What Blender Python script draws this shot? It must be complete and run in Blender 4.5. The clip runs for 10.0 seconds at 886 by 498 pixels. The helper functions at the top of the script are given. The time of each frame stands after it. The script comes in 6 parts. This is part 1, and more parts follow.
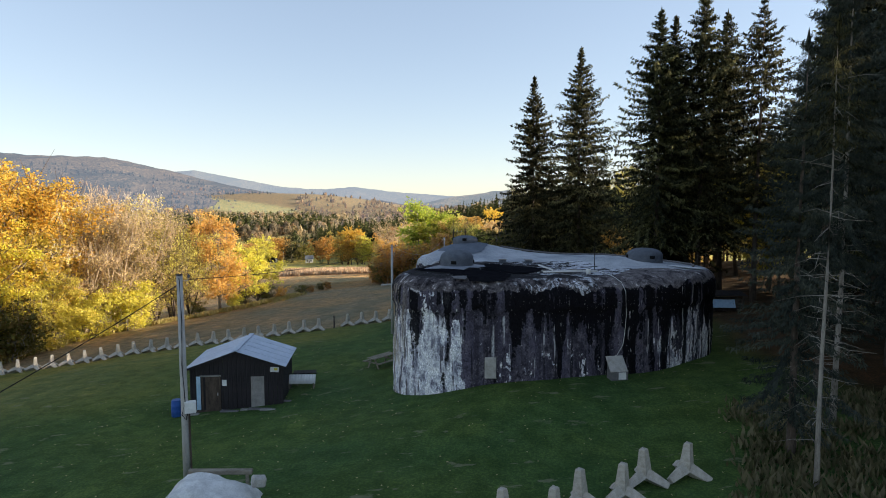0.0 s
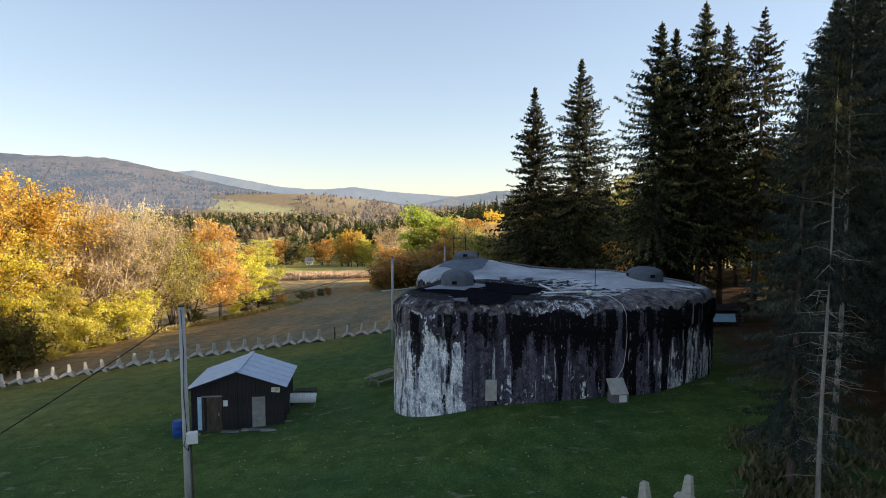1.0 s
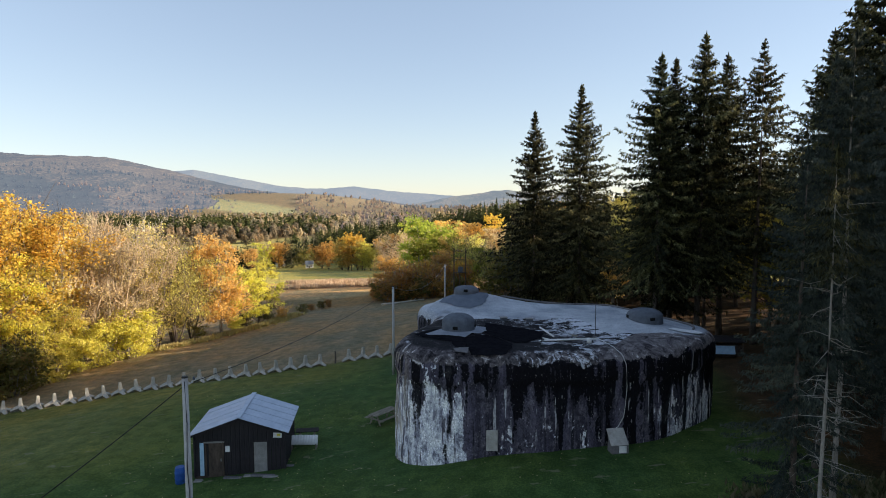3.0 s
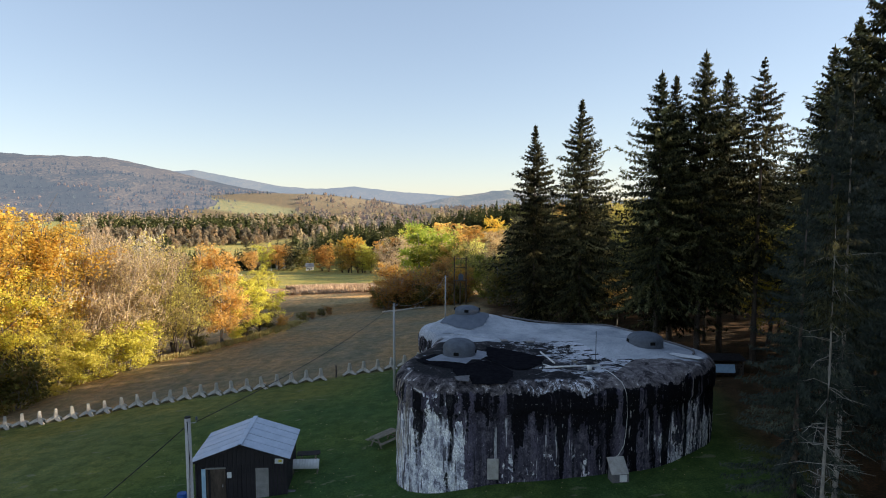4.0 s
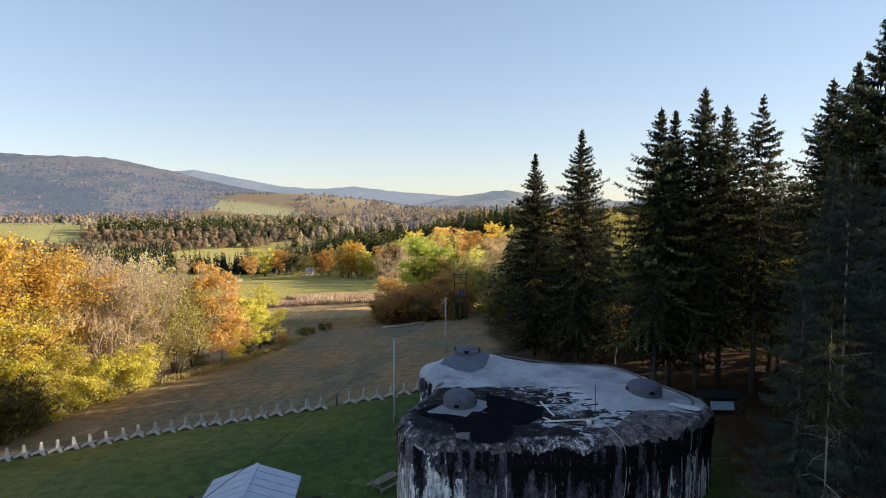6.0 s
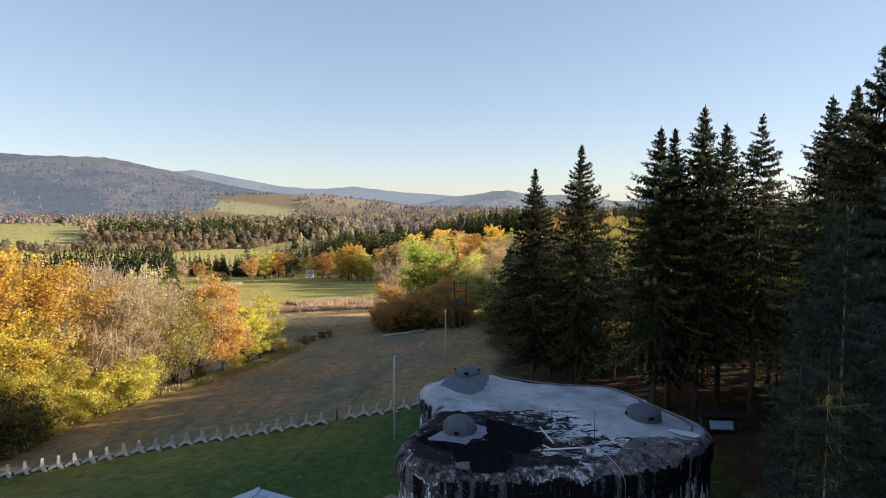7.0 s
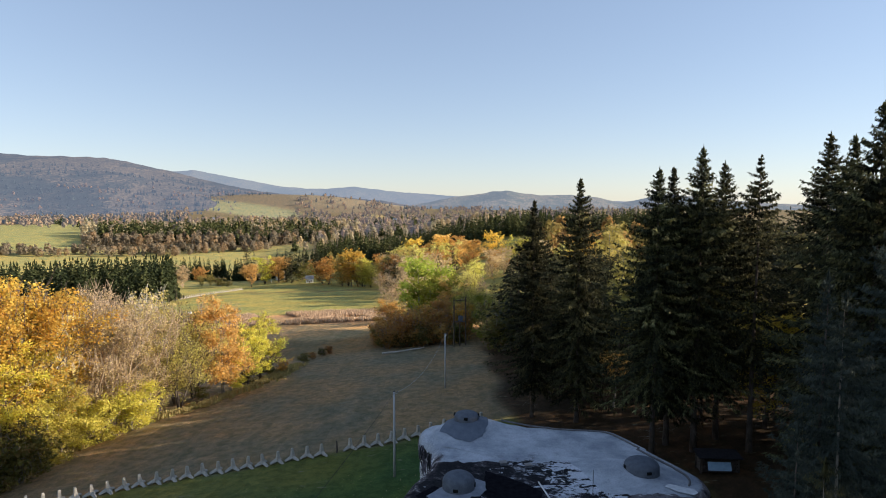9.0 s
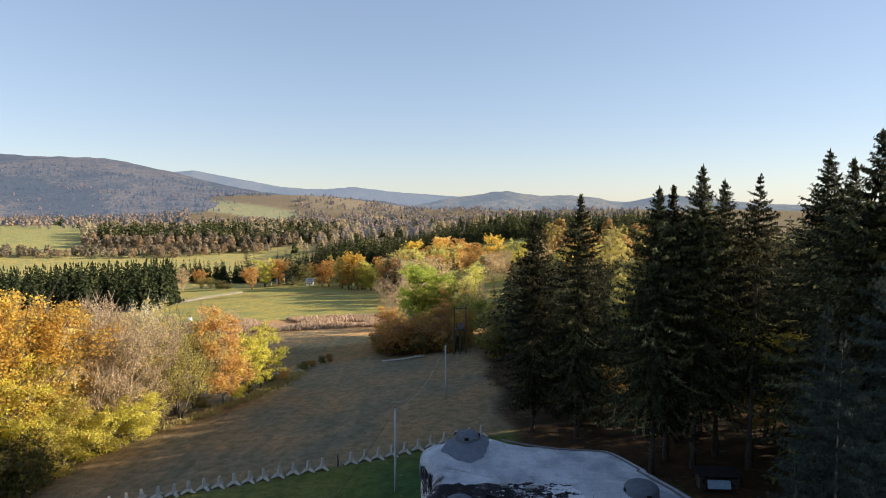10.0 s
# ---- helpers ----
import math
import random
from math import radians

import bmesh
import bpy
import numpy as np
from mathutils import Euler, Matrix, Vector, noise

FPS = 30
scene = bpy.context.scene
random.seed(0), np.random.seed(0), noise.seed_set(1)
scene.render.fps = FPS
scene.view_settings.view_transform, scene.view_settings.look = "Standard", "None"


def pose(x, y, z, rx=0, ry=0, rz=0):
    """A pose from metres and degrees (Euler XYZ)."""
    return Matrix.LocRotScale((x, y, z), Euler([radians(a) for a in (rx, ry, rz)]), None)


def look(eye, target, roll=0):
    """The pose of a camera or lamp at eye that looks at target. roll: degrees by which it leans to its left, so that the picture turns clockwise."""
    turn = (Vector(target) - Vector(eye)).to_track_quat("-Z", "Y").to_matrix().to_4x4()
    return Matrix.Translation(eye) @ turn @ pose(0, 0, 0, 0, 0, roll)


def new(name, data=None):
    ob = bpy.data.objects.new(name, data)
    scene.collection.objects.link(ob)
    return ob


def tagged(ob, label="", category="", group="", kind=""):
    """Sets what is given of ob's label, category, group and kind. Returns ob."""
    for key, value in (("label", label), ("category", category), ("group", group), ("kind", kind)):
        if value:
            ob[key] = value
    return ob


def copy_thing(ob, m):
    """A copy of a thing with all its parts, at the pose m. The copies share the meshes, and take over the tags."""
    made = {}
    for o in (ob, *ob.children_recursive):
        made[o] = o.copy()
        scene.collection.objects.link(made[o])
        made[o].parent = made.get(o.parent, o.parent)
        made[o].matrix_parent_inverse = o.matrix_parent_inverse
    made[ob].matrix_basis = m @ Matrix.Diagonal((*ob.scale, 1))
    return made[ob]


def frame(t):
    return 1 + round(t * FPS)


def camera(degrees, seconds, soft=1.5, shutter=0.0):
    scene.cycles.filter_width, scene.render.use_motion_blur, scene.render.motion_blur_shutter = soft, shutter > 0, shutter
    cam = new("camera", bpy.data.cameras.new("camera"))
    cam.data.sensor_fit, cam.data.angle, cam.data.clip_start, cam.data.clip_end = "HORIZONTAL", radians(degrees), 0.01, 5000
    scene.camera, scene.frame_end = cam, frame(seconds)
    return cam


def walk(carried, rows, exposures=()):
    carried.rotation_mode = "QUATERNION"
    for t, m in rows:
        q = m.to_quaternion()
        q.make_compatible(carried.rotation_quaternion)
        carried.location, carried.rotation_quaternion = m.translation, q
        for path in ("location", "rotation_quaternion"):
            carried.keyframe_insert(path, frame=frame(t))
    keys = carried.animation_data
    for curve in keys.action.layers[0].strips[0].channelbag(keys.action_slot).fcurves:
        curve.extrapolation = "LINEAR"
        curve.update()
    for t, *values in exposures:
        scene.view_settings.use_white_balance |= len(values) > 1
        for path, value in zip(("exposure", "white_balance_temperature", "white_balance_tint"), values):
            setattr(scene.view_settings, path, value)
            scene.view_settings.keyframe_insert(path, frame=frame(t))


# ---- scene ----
cam = camera(73.0, 10.0, 1.0)
# seconds, x, y, z, pitch, yaw
ROWS = [
    (0, 0.001, -0.001, 11.000, -4.47, 0.01),
    (0.5, -0.032, 0.023, 11.586, -4.47, 0.02),
    (1, -0.046, 0.044, 12.218, -4.47, 0.01),
    (1.5, -0.069, 0.052, 12.895, -4.49, 0.00),
    (2, -0.081, 0.066, 13.582, -4.51, 0.00),
    (2.5, -0.088, 0.090, 14.298, -4.56, 0.00),
    (4, -0.160, 0.107, 16.662, -4.59, 0.01),
    (4.5, -0.175, 0.131, 17.487, -4.61, 0.02),
    (5, -0.190, 0.150, 18.273, -4.60, 0.01),
    (5.5, -0.190, 0.137, 19.094, -4.62, -0.00),
    (7, -0.188, 0.146, 21.646, -4.65, -0.00),
    (7.5, -0.179, 0.176, 22.534, -4.68, -0.02),
    (8, -0.161, 0.219, 23.455, -4.70, -0.01),
    (8.5, -0.139, 0.245, 24.394, -4.69, -0.00),
    (9, -0.148, 0.235, 25.314, -4.69, -0.01),
    (9.5, -0.210, 0.192, 26.173, -4.68, -0.02),
    (10, -0.230, 0.134, 26.973, -4.68, -0.02),
]
walk(cam, [(t, pose(x, y, z, 90 + pitch, 0, yaw)) for t, x, y, z, pitch, yaw in ROWS],
     [(0.0, 1.52, 7000, 14), (2.5, 1.43, 6900, 14), (5.5, 1.32, 6650, 15), (10.0, 1.15, 6400, 16)])

# ---- light ----
SUN_AZ, SUN_EL = radians(87), radians(18.5)   # azimuth clockwise from +y
world = bpy.data.worlds.new("world")
scene.world = world
world.use_nodes = True
wn = world.node_tree
sky = wn.nodes.new("ShaderNodeTexSky")
sky.sky_type = "NISHITA"
sky.sun_disc = False
sky.sun_elevation, sky.sun_rotation = SUN_EL, SUN_AZ
sky.altitude, sky.air_density, sky.dust_density, sky.ozone_density = 600, 1.0, 0.15, 1.2
soft_sky = wn.nodes.new("ShaderNodeGamma")
soft_sky.inputs[1].default_value = 0.58
cool_sky = wn.nodes.new("ShaderNodeMix")
cool_sky.data_type, cool_sky.blend_type = "RGBA", "MULTIPLY"
cool_sky.inputs[0].default_value = 1.0
cool_sky.inputs[7].default_value = (0.87, 0.955, 1.06, 1)
wn.links.new(sky.outputs[0], soft_sky.inputs[0])
wn.links.new(soft_sky.outputs[0], cool_sky.inputs[6])
wn.links.new(cool_sky.outputs[2], wn.nodes["Background"].inputs[0])
wn.nodes["Background"].inputs[1].default_value = 0.133
sun_dir = Vector((math.sin(SUN_AZ) * math.cos(SUN_EL), math.cos(SUN_AZ) * math.cos(SUN_EL), math.sin(SUN_EL)))
sun_data = bpy.data.lights.new("sun", "SUN")
sun_data.energy, sun_data.angle, sun_data.color = 5.0, radians(0.55), (1.0, 0.88, 0.70)
sun = new("sun", sun_data)
sun.matrix_world = look(sun_dir * 200, (0, 0, 0))

# ---- helpers of this scene ----
rng = random.Random(7)


def smooth(a, b, x):
    t = np.clip((np.asarray(x, float) - a) / (b - a), 0, 1)
    return t * t * (3 - 2 * t)


def ground_near(x, y):
    x, y = np.clip(x, -110, 110), np.clip(y, -110, 135)
    z = 1.323 + 0.0762 * x - 0.0224 * y + 0.000298 * x * y - 0.000161 * x * x - 0.000212 * y * y
    z = z + 0.65 * np.exp(-((x - 4) ** 2 + (y - 31) ** 2) / 50) - 0.6 * np.exp(-((x - 8) ** 2 + (y - 20) ** 2) / 40)
    z = z - 0.45 * np.exp(-((x + 12) ** 2 + (y - 35) ** 2) / 60)
    z = z - 0.28 * np.exp(-((x + 2.5) ** 2 + (y - 32) ** 2) / 16)
    z = z - 0.45 * smooth(-27, -42, x) * np.exp(-(((y - 57) / 9) ** 2))
    # shallow swale along the row of obstacles
    z = z - 0.6 * np.exp(-(((y - 63) / 13) ** 2)) * smooth(12, -2, x)
    return z


def ground_z(x, y):
    """Height of the land: a slope round the bunker that falls into a broad valley ahead."""
    x, y = np.asarray(x, float), np.asarray(y, float)
    r, az = np.hypot(x, y), np.degrees(np.arctan2(x, y))
    far = np.interp(r, (100, 140, 190, 260, 360, 480, 600, 755, 1170, 2000, 2700, 3200, 4200), (-4.5, -7.5, -10.5, -16, -26, -37, -37, -30, -24, -36, -12, -60, -120))
    far = far + 62 * smooth(2050, 2700, r) * smooth(-1, -13, az) * smooth(-34, -17, az) * smooth(3100, 2750, r)
    far = far + 20 * smooth(-6, 8, az) * smooth(150, 420, r) * (1 - smooth(800, 1600, r))
    far = far + 15 * smooth(-18, -7, az) * smooth(360, 460, r) * (1 - smooth(620, 900, r))
    far = far + np.sin(x * 0.011 + 1.3) * np.cos(y * 0.008) * 3.0 * smooth(250, 700, r)
    w = smooth(95, 190, r) * smooth(80, 62, np.abs(az))
    z = ground_near(x, y) * (1 - w) + far * w
    return z + 0.05 * np.sin(x * 0.9 + 0.4 * y) * np.sin(0.7 * y - 0.3 * x)


def gz(x, y):
    return float(ground_z(x, y))


def mesh_obj(name, verts, faces, material=None, parent=None, shade=True):
    me = bpy.data.meshes.new(name)
    me.from_pydata([tuple(v) for v in verts], [], faces)
    me.update()
    if shade:
        me.polygons.foreach_set("use_smooth", [True] * len(me.polygons))
    ob = new(name, me)
    if material:
        me.materials.append(material)
    if parent:
        ob.parent = parent
    return ob


def part(name, bm, material, parent=None, label="", shade=False):
    """One bmesh as one mesh object, under a thing or a part."""
    me = bpy.data.meshes.new(name)
    bmesh.ops.recalc_face_normals(bm, faces=bm.faces)
    bm.to_mesh(me)
    bm.free()
    me.materials.append(material)
    if shade:
        me.polygons.foreach_set("use_smooth", [True] * len(me.polygons))
    ob = new(name, me)
    if parent:
        ob.parent = parent
    if label:
        tagged(ob, label)
    return ob


def box(bm, size, m=None, bevel=0.0):
    r = bmesh.ops.create_cube(bm, size=1.0, matrix=(m or Matrix()) @ Matrix.Diagonal((*size, 1)))
    if bevel:
        edges = list({e for v in r["verts"] for e in v.link_edges})
        bmesh.ops.bevel(bm, geom=edges, offset=bevel, segments=1, affect="EDGES")
    return bm


def boxed(size, m=None, bevel=0.0):
    return box(bmesh.new(), size, m, bevel)


def tube(bm, pts, radii, sides=8, caps=True):
    """A tapered tube along points."""
    rings = []
    pts = [Vector(p) for p in pts]
    for i, p in enumerate(pts):
        d = (pts[min(i + 1, len(pts) - 1)] - pts[max(i - 1, 0)]).normalized()
        q = d.to_track_quat("Z", "Y")
        r = radii[i] if not isinstance(radii, (int, float)) else radii
        rings.append([bm.verts.new(p + q @ Vector((r * math.cos(a), r * math.sin(a), 0))) for a in (2 * math.pi * k / sides for k in range(sides))])
    for a, b in zip(rings, rings[1:]):
        for k in range(sides):
            bm.faces.new((a[k], a[(k + 1) % sides], b[(k + 1) % sides], b[k]))
    if caps:
        bm.faces.new(rings[0][::-1])
        bm.faces.new(rings[-1])
    return bm


def thing(name, label, category, m, group="", kind=""):
    ob = new(name)
    ob.matrix_basis = m
    return tagged(ob, label, category, group, kind)


# ---- materials ----
class Mat:
    """A small builder for node materials."""

    def __init__(self, name, rough=0.9, metal=0.0, spec=0.3):
        self.m = bpy.data.materials.new(name)
        self.m.use_nodes = True
        self.t = self.m.node_tree
        self.b = self.t.nodes["Principled BSDF"]
        self.b.inputs["Roughness"].default_value = rough
        self.b.inputs["Metallic"].default_value = metal
        self.b.inputs["Specular IOR Level"].default_value = spec
        self.co = self.t.nodes.new("ShaderNodeTexCoord").outputs["Object"]

    def set(self, socket, v):
        if isinstance(v, bpy.types.NodeSocket):
            self.t.links.new(v, socket)
        else:
            socket.default_value = v

    def scaled(self, sx, sy, sz, src=None, loc=(0, 0, 0)):
        n = self.t.nodes.new("ShaderNodeMapping")
        self.set(n.inputs[0], src or self.co)
        n.inputs["Scale"].default_value = (sx, sy, sz)
        n.inputs["Location"].default_value = loc
        return n.outputs[0]

    def noise(self, scale, detail=4, rough=0.55, co=None, dist=0.0):
        n = self.t.nodes.new("ShaderNodeTexNoise")
        self.set(n.inputs["Vector"], co or self.co)
        n.inputs["Scale"].default_value, n.inputs["Detail"].default_value, n.inputs["Roughness"].default_value = scale, detail, rough
        n.inputs["Distortion"].default_value = dist
        return n.outputs[0]

    def ramp(self, fac, stops):
        n = self.t.nodes.new("ShaderNodeValToRGB")
        self.set(n.inputs[0], fac)
        e = n.color_ramp.elements
        while len(e) < len(stops):
            e.new(0.5)
        for el, (p, c) in zip(e, stops):
            el.position = p
            el.color = (c, c, c, 1) if isinstance(c, (int, float)) else (*c, 1)
        return n.outputs[0]

    def mix(self, fac, a, b, blend="MIX"):
        n = self.t.nodes.new("ShaderNodeMix")
        n.data_type, n.blend_type = "RGBA", blend
        for s, v in ((n.inputs[0], fac), (n.inputs[6], a), (n.inputs[7], b)):
            self.set(s, (*v, 1) if isinstance(v, tuple) and len(v) == 3 else v)
        return n.outputs[2]

    def math(self, op, a, b=0.0, c=0.0):
        n = self.t.nodes.new("ShaderNodeMath")
        n.operation = op
        for s, v in zip(n.inputs, (a, b, c)):
            self.set(s, v)
        return n.outputs[0]

    def xyz(self, src=None):
        n = self.t.nodes.new("ShaderNodeSeparateXYZ")
        self.set(n.inputs[0], src or self.co)
        return n.outputs

    def island(self):
        return self.t.nodes.new("ShaderNodeNewGeometry").outputs["Random Per Island"]

    def object_random(self):
        return self.t.nodes.new("ShaderNodeObjectInfo").outputs["Random"]

    def attr(self, name):
        n = self.t.nodes.new("ShaderNodeAttribute")
        n.attribute_name = name
        return n.outputs["Color"]

    def colour(self, c):
        self.set(self.b.inputs["Base Color"], (*c, 1) if isinstance(c, tuple) else c)
        return self

    def bump(self, h, strength=0.4, dist=0.05):
        n = self.t.nodes.new("ShaderNodeBump")
        n.inputs["Strength"].default_value, n.inputs["Distance"].default_value = strength, dist
        self.set(n.inputs["Height"], h)
        self.t.links.new(n.outputs[0], self.b.inputs["Normal"])
        return self


def plain(name, a, b, scale=6.0, rough=0.85, metal=0.0, bump=0.2, stretch=(1, 1, 1)):
    """Two tones of one surface, mottled at two scales."""
    k = Mat(name, rough, metal, 0.5 if metal else 0.15)
    co = k.scaled(*stretch)
    n1, n2 = k.noise(scale, 5, 0.6, co), k.noise(scale * 7, 3, 0.6, co)
    f = k.math("ADD", k.math("MULTIPLY", n1, 0.65), k.math("MULTIPLY", n2, 0.35))
    k.colour(k.ramp(f, [(0.36, a), (0.64, b)]))
    k.bump(f, bump, 0.02)
    return k.m


def ground_material():
    k = Mat("ground_cover", 0.95, 0, 0.1)
    base = k.attr("cover")
    n1, n2, n3 = k.noise(0.09, 5, 0.6), k.noise(0.9, 6, 0.65), k.noise(9.0, 4, 0.7)
    c = k.mix(k.ramp(n1, [(0.38, 0.0), (0.62, 0.8)]), base, k.mix(1.0, base, (1.7, 1.25, 0.95), "MULTIPLY"))
    c = k.mix(k.ramp(n2, [(0.42, 0.0), (0.60, 0.75)]), c, k.mix(1.0, c, (0.54, 0.62, 0.54), "MULTIPLY"))
    c = k.mix(k.ramp(n3, [(0.44, 0.0), (0.62, 0.9)]), c, k.mix(1.0, c, (1.9, 1.65, 1.4), "MULTIPLY"))
    swath = k.t.nodes.new("ShaderNodeMapping")
    k.set(swath.inputs[0], k.co)
    swath.inputs["Rotation"].default_value = (0, 0, radians(18))
    swath.inputs["Scale"].default_value = (0.9, 0.06, 1)
    c = k.mix(k.ramp(k.noise(0.8, 4, 0.6, swath.outputs[0]), [(0.42, 0.0), (0.6, 0.35)]), c, k.mix(1.0, c, (0.68, 0.72, 0.72), "MULTIPLY"))
    worn = k.noise(0.28, 6, 0.7, k.scaled(1, 1, 1, None, (40, 11, 0)))
    c = k.mix(k.ramp(worn, [(0.57, 0.0), (0.66, 0.65)]), c, k.mix(1.0, c, (1.6, 1.38, 1.25), "MULTIPLY"))
    dash = k.noise(1.0, 5, 0.6, k.scaled(0.55, 1.25, 1, None, (7, 3, 0)))
    c = k.mix(k.math("MULTIPLY", k.ramp(dash, [(0.635, 0.0), (0.67, 0.6)]), k.ramp(k.noise(0.09, 2, 0.5, k.scaled(1, 1, 1, None, (3, 9, 0))), [(0.36, 0.0), (0.46, 1.0)])), c, (0.21, 0.20, 0.13))
    k.colour(c)
    k.bump(k.math("ADD", n3, k.math("MULTIPLY", n2, 1.5)), 0.7, 0.12)
    return k.m


def foliage_material(name, tones, rough=0.75, trans=0.0, haze_glow=0.0, per_tree=False):
    """Leaf colours that vary from clump to clump and from tree to tree."""
    k = Mat(name, rough, 0, 0.05)
    n = len(tones)
    pick = k.island()
    if per_tree:
        tone = k.t.nodes.new("ShaderNodeAttribute")
        tone.attribute_name = "tone"
        pick = k.math("MULTIPLY_ADD", pick, 0.3, k.math("MULTIPLY", tone.outputs["Fac"], 0.7))
    c = k.ramp(pick, [(i / max(1, n - 1), t) for i, t in enumerate(tones)])
    v = k.math("MULTIPLY_ADD", k.object_random(), 0.6, 0.72)
    hs = k.t.nodes.new("ShaderNodeHueSaturation")
    k.set(hs.inputs["Value"], v)
    k.set(hs.inputs["Hue"], k.math("MULTIPLY_ADD", k.object_random(), 0.024, 0.486))
    k.set(hs.inputs["Color"], c)
    k.colour(hs.outputs[0])
    # bluish emission stands in for haze over distant woods
    if haze_glow:
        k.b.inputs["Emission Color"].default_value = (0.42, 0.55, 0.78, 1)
        k.b.inputs["Emission Strength"].default_value = haze_glow
    if trans:
        tr = k.t.nodes.new("ShaderNodeBsdfTranslucent")
        k.set(tr.inputs[0], hs.outputs[0])
        mx = k.t.nodes.new("ShaderNodeMixShader")
        mx.inputs[0].default_value = trans
        out = k.t.nodes["Material Output"]
        k.t.links.new(k.b.outputs[0], mx.inputs[1])
        k.t.links.new(tr.outputs[0], mx.inputs[2])
        k.t.links.new(mx.outputs[0], out.inputs[0])
    return k.m


M_GROUND = ground_material()
M_BARK = plain("spruce_bark", (0.05, 0.038, 0.03), (0.16, 0.13, 0.11), 3, stretch=(1, 1, 0.3))
M_BARK_GREY = plain("grey_bark", (0.13, 0.115, 0.10), (0.36, 0.33, 0.29), 3, stretch=(1, 1, 0.3))
M_BARK_PALE = plain("pale_bark", (0.30, 0.27, 0.23), (0.6, 0.57, 0.5), 3, stretch=(1, 1, 0.5))
M_BARK_TAN = plain("tan_twigs", (0.29, 0.22, 0.15), (0.43, 0.34, 0.24), 3)
M_DRY_GRASS = foliage_material("dry_grass", [(0.28, 0.21, 0.09), (0.42, 0.33, 0.15), (0.3, 0.28, 0.1)], 0.9, 0.3)
M_BRUSH = foliage_material("undergrowth_blades", [(0.07, 0.08, 0.035), (0.13, 0.115, 0.06), (0.20, 0.17, 0.10)], 0.9, 0.3)
M_RED_GRASS = foliage_material("red_dry_weeds", [(0.40, 0.28, 0.18), (0.54, 0.40, 0.26), (0.62, 0.48, 0.33)], 0.9, 0.3)
# bright and dark ends also stand in for sunlit and shaded boughs
M_SPRUCE = foliage_material("spruce_needles", [(0.010, 0.012, 0.009), (0.028, 0.030, 0.017), (0.115, 0.112, 0.052), (0.31, 0.29, 0.13)], 0.75, 0.32, 0, True)
M_SPRUCE_NEAR = foliage_material("blue_green_needles", [(0.022, 0.029, 0.026), (0.045, 0.056, 0.048), (0.088, 0.103, 0.082), (0.15, 0.165, 0.11)], 0.75, 0.2, 0, True)
M_SPRUCE_FAR = foliage_material("far_conifer_needles", [(0.045, 0.057, 0.023), (0.075, 0.088, 0.034), (0.12, 0.125, 0.045)], 0.8, 0.25, 0, True)
M_BELT = foliage_material("belt_conifer_needles", [(0.022, 0.031, 0.015), (0.038, 0.048, 0.020), (0.075, 0.08, 0.03)], 0.8, 0.2, 0, True)
M_LEAF_YELLOW = foliage_material("yellow_leaves", [(0.42, 0.30, 0.07), (0.50, 0.46, 0.07), (0.64, 0.55, 0.09), (0.72, 0.58, 0.12), (0.60, 0.42, 0.13)], 0.7, 0.55, 0, True)
M_LEAF_AMBER = foliage_material("amber_leaves", [(0.40, 0.22, 0.06), (0.58, 0.34, 0.06), (0.70, 0.46, 0.08), (0.66, 0.50, 0.12), (0.52, 0.46, 0.10)], 0.7, 0.55, 0, True)
M_LEAF_ORANGE = foliage_material("orange_leaves", [(0.50, 0.29, 0.09), (0.64, 0.40, 0.12), (0.72, 0.48, 0.16), (0.66, 0.48, 0.20)], 0.7, 0.55, 0, True)
M_LEAF_GREEN = foliage_material("yellow_green_leaves", [(0.16, 0.21, 0.035), (0.26, 0.32, 0.05), (0.38, 0.40, 0.07), (0.48, 0.45, 0.09)], 0.7, 0.55, 0, True)
M_LEAF_LIME = foliage_material("lime_yellow_leaves", [(0.38, 0.36, 0.07), (0.54, 0.50, 0.10), (0.64, 0.57, 0.12), (0.68, 0.54, 0.15)], 0.7, 0.55, 0, True)
M_LEAF_OLIVE = foliage_material("olive_leaves", [(0.34, 0.30, 0.10), (0.50, 0.45, 0.13), (0.60, 0.54, 0.16), (0.62, 0.53, 0.20)], 0.75, 0.62, 0, True)
M_LEAF_BROWN = foliage_material("dry_brown_leaves", [(0.46, 0.34, 0.19), (0.58, 0.44, 0.25), (0.66, 0.52, 0.30), (0.60, 0.50, 0.20)], 0.85, 0.6, 0, True)
M_LEAF_PALE = foliage_material("straw_leaves", [(0.4, 0.3, 0.1), (0.55, 0.45, 0.16), (0.6, 0.50, 0.24)], 0.8, 0.4, 0, True)
M_LEAF_DARK = foliage_material("dull_green_leaves", [(0.06, 0.07, 0.02), (0.12, 0.125, 0.035), (0.20, 0.17, 0.05), (0.20, 0.12, 0.05)], 0.8, 0.4, 0, True)
M_LEAF_RUST = foliage_material("rust_leaves", [(0.30, 0.15, 0.06), (0.46, 0.23, 0.07), (0.58, 0.32, 0.09), (0.40, 0.26, 0.09), (0.48, 0.38, 0.10)], 0.8, 0.5, 0, True)
M_FAR_BROWN = foliage_material("far_autumn_leaves", [(0.20, 0.18, 0.12), (0.31, 0.27, 0.18), (0.40, 0.34, 0.22), (0.46, 0.33, 0.17), (0.31, 0.29, 0.17)], 0.9, 0.5, 0, True)

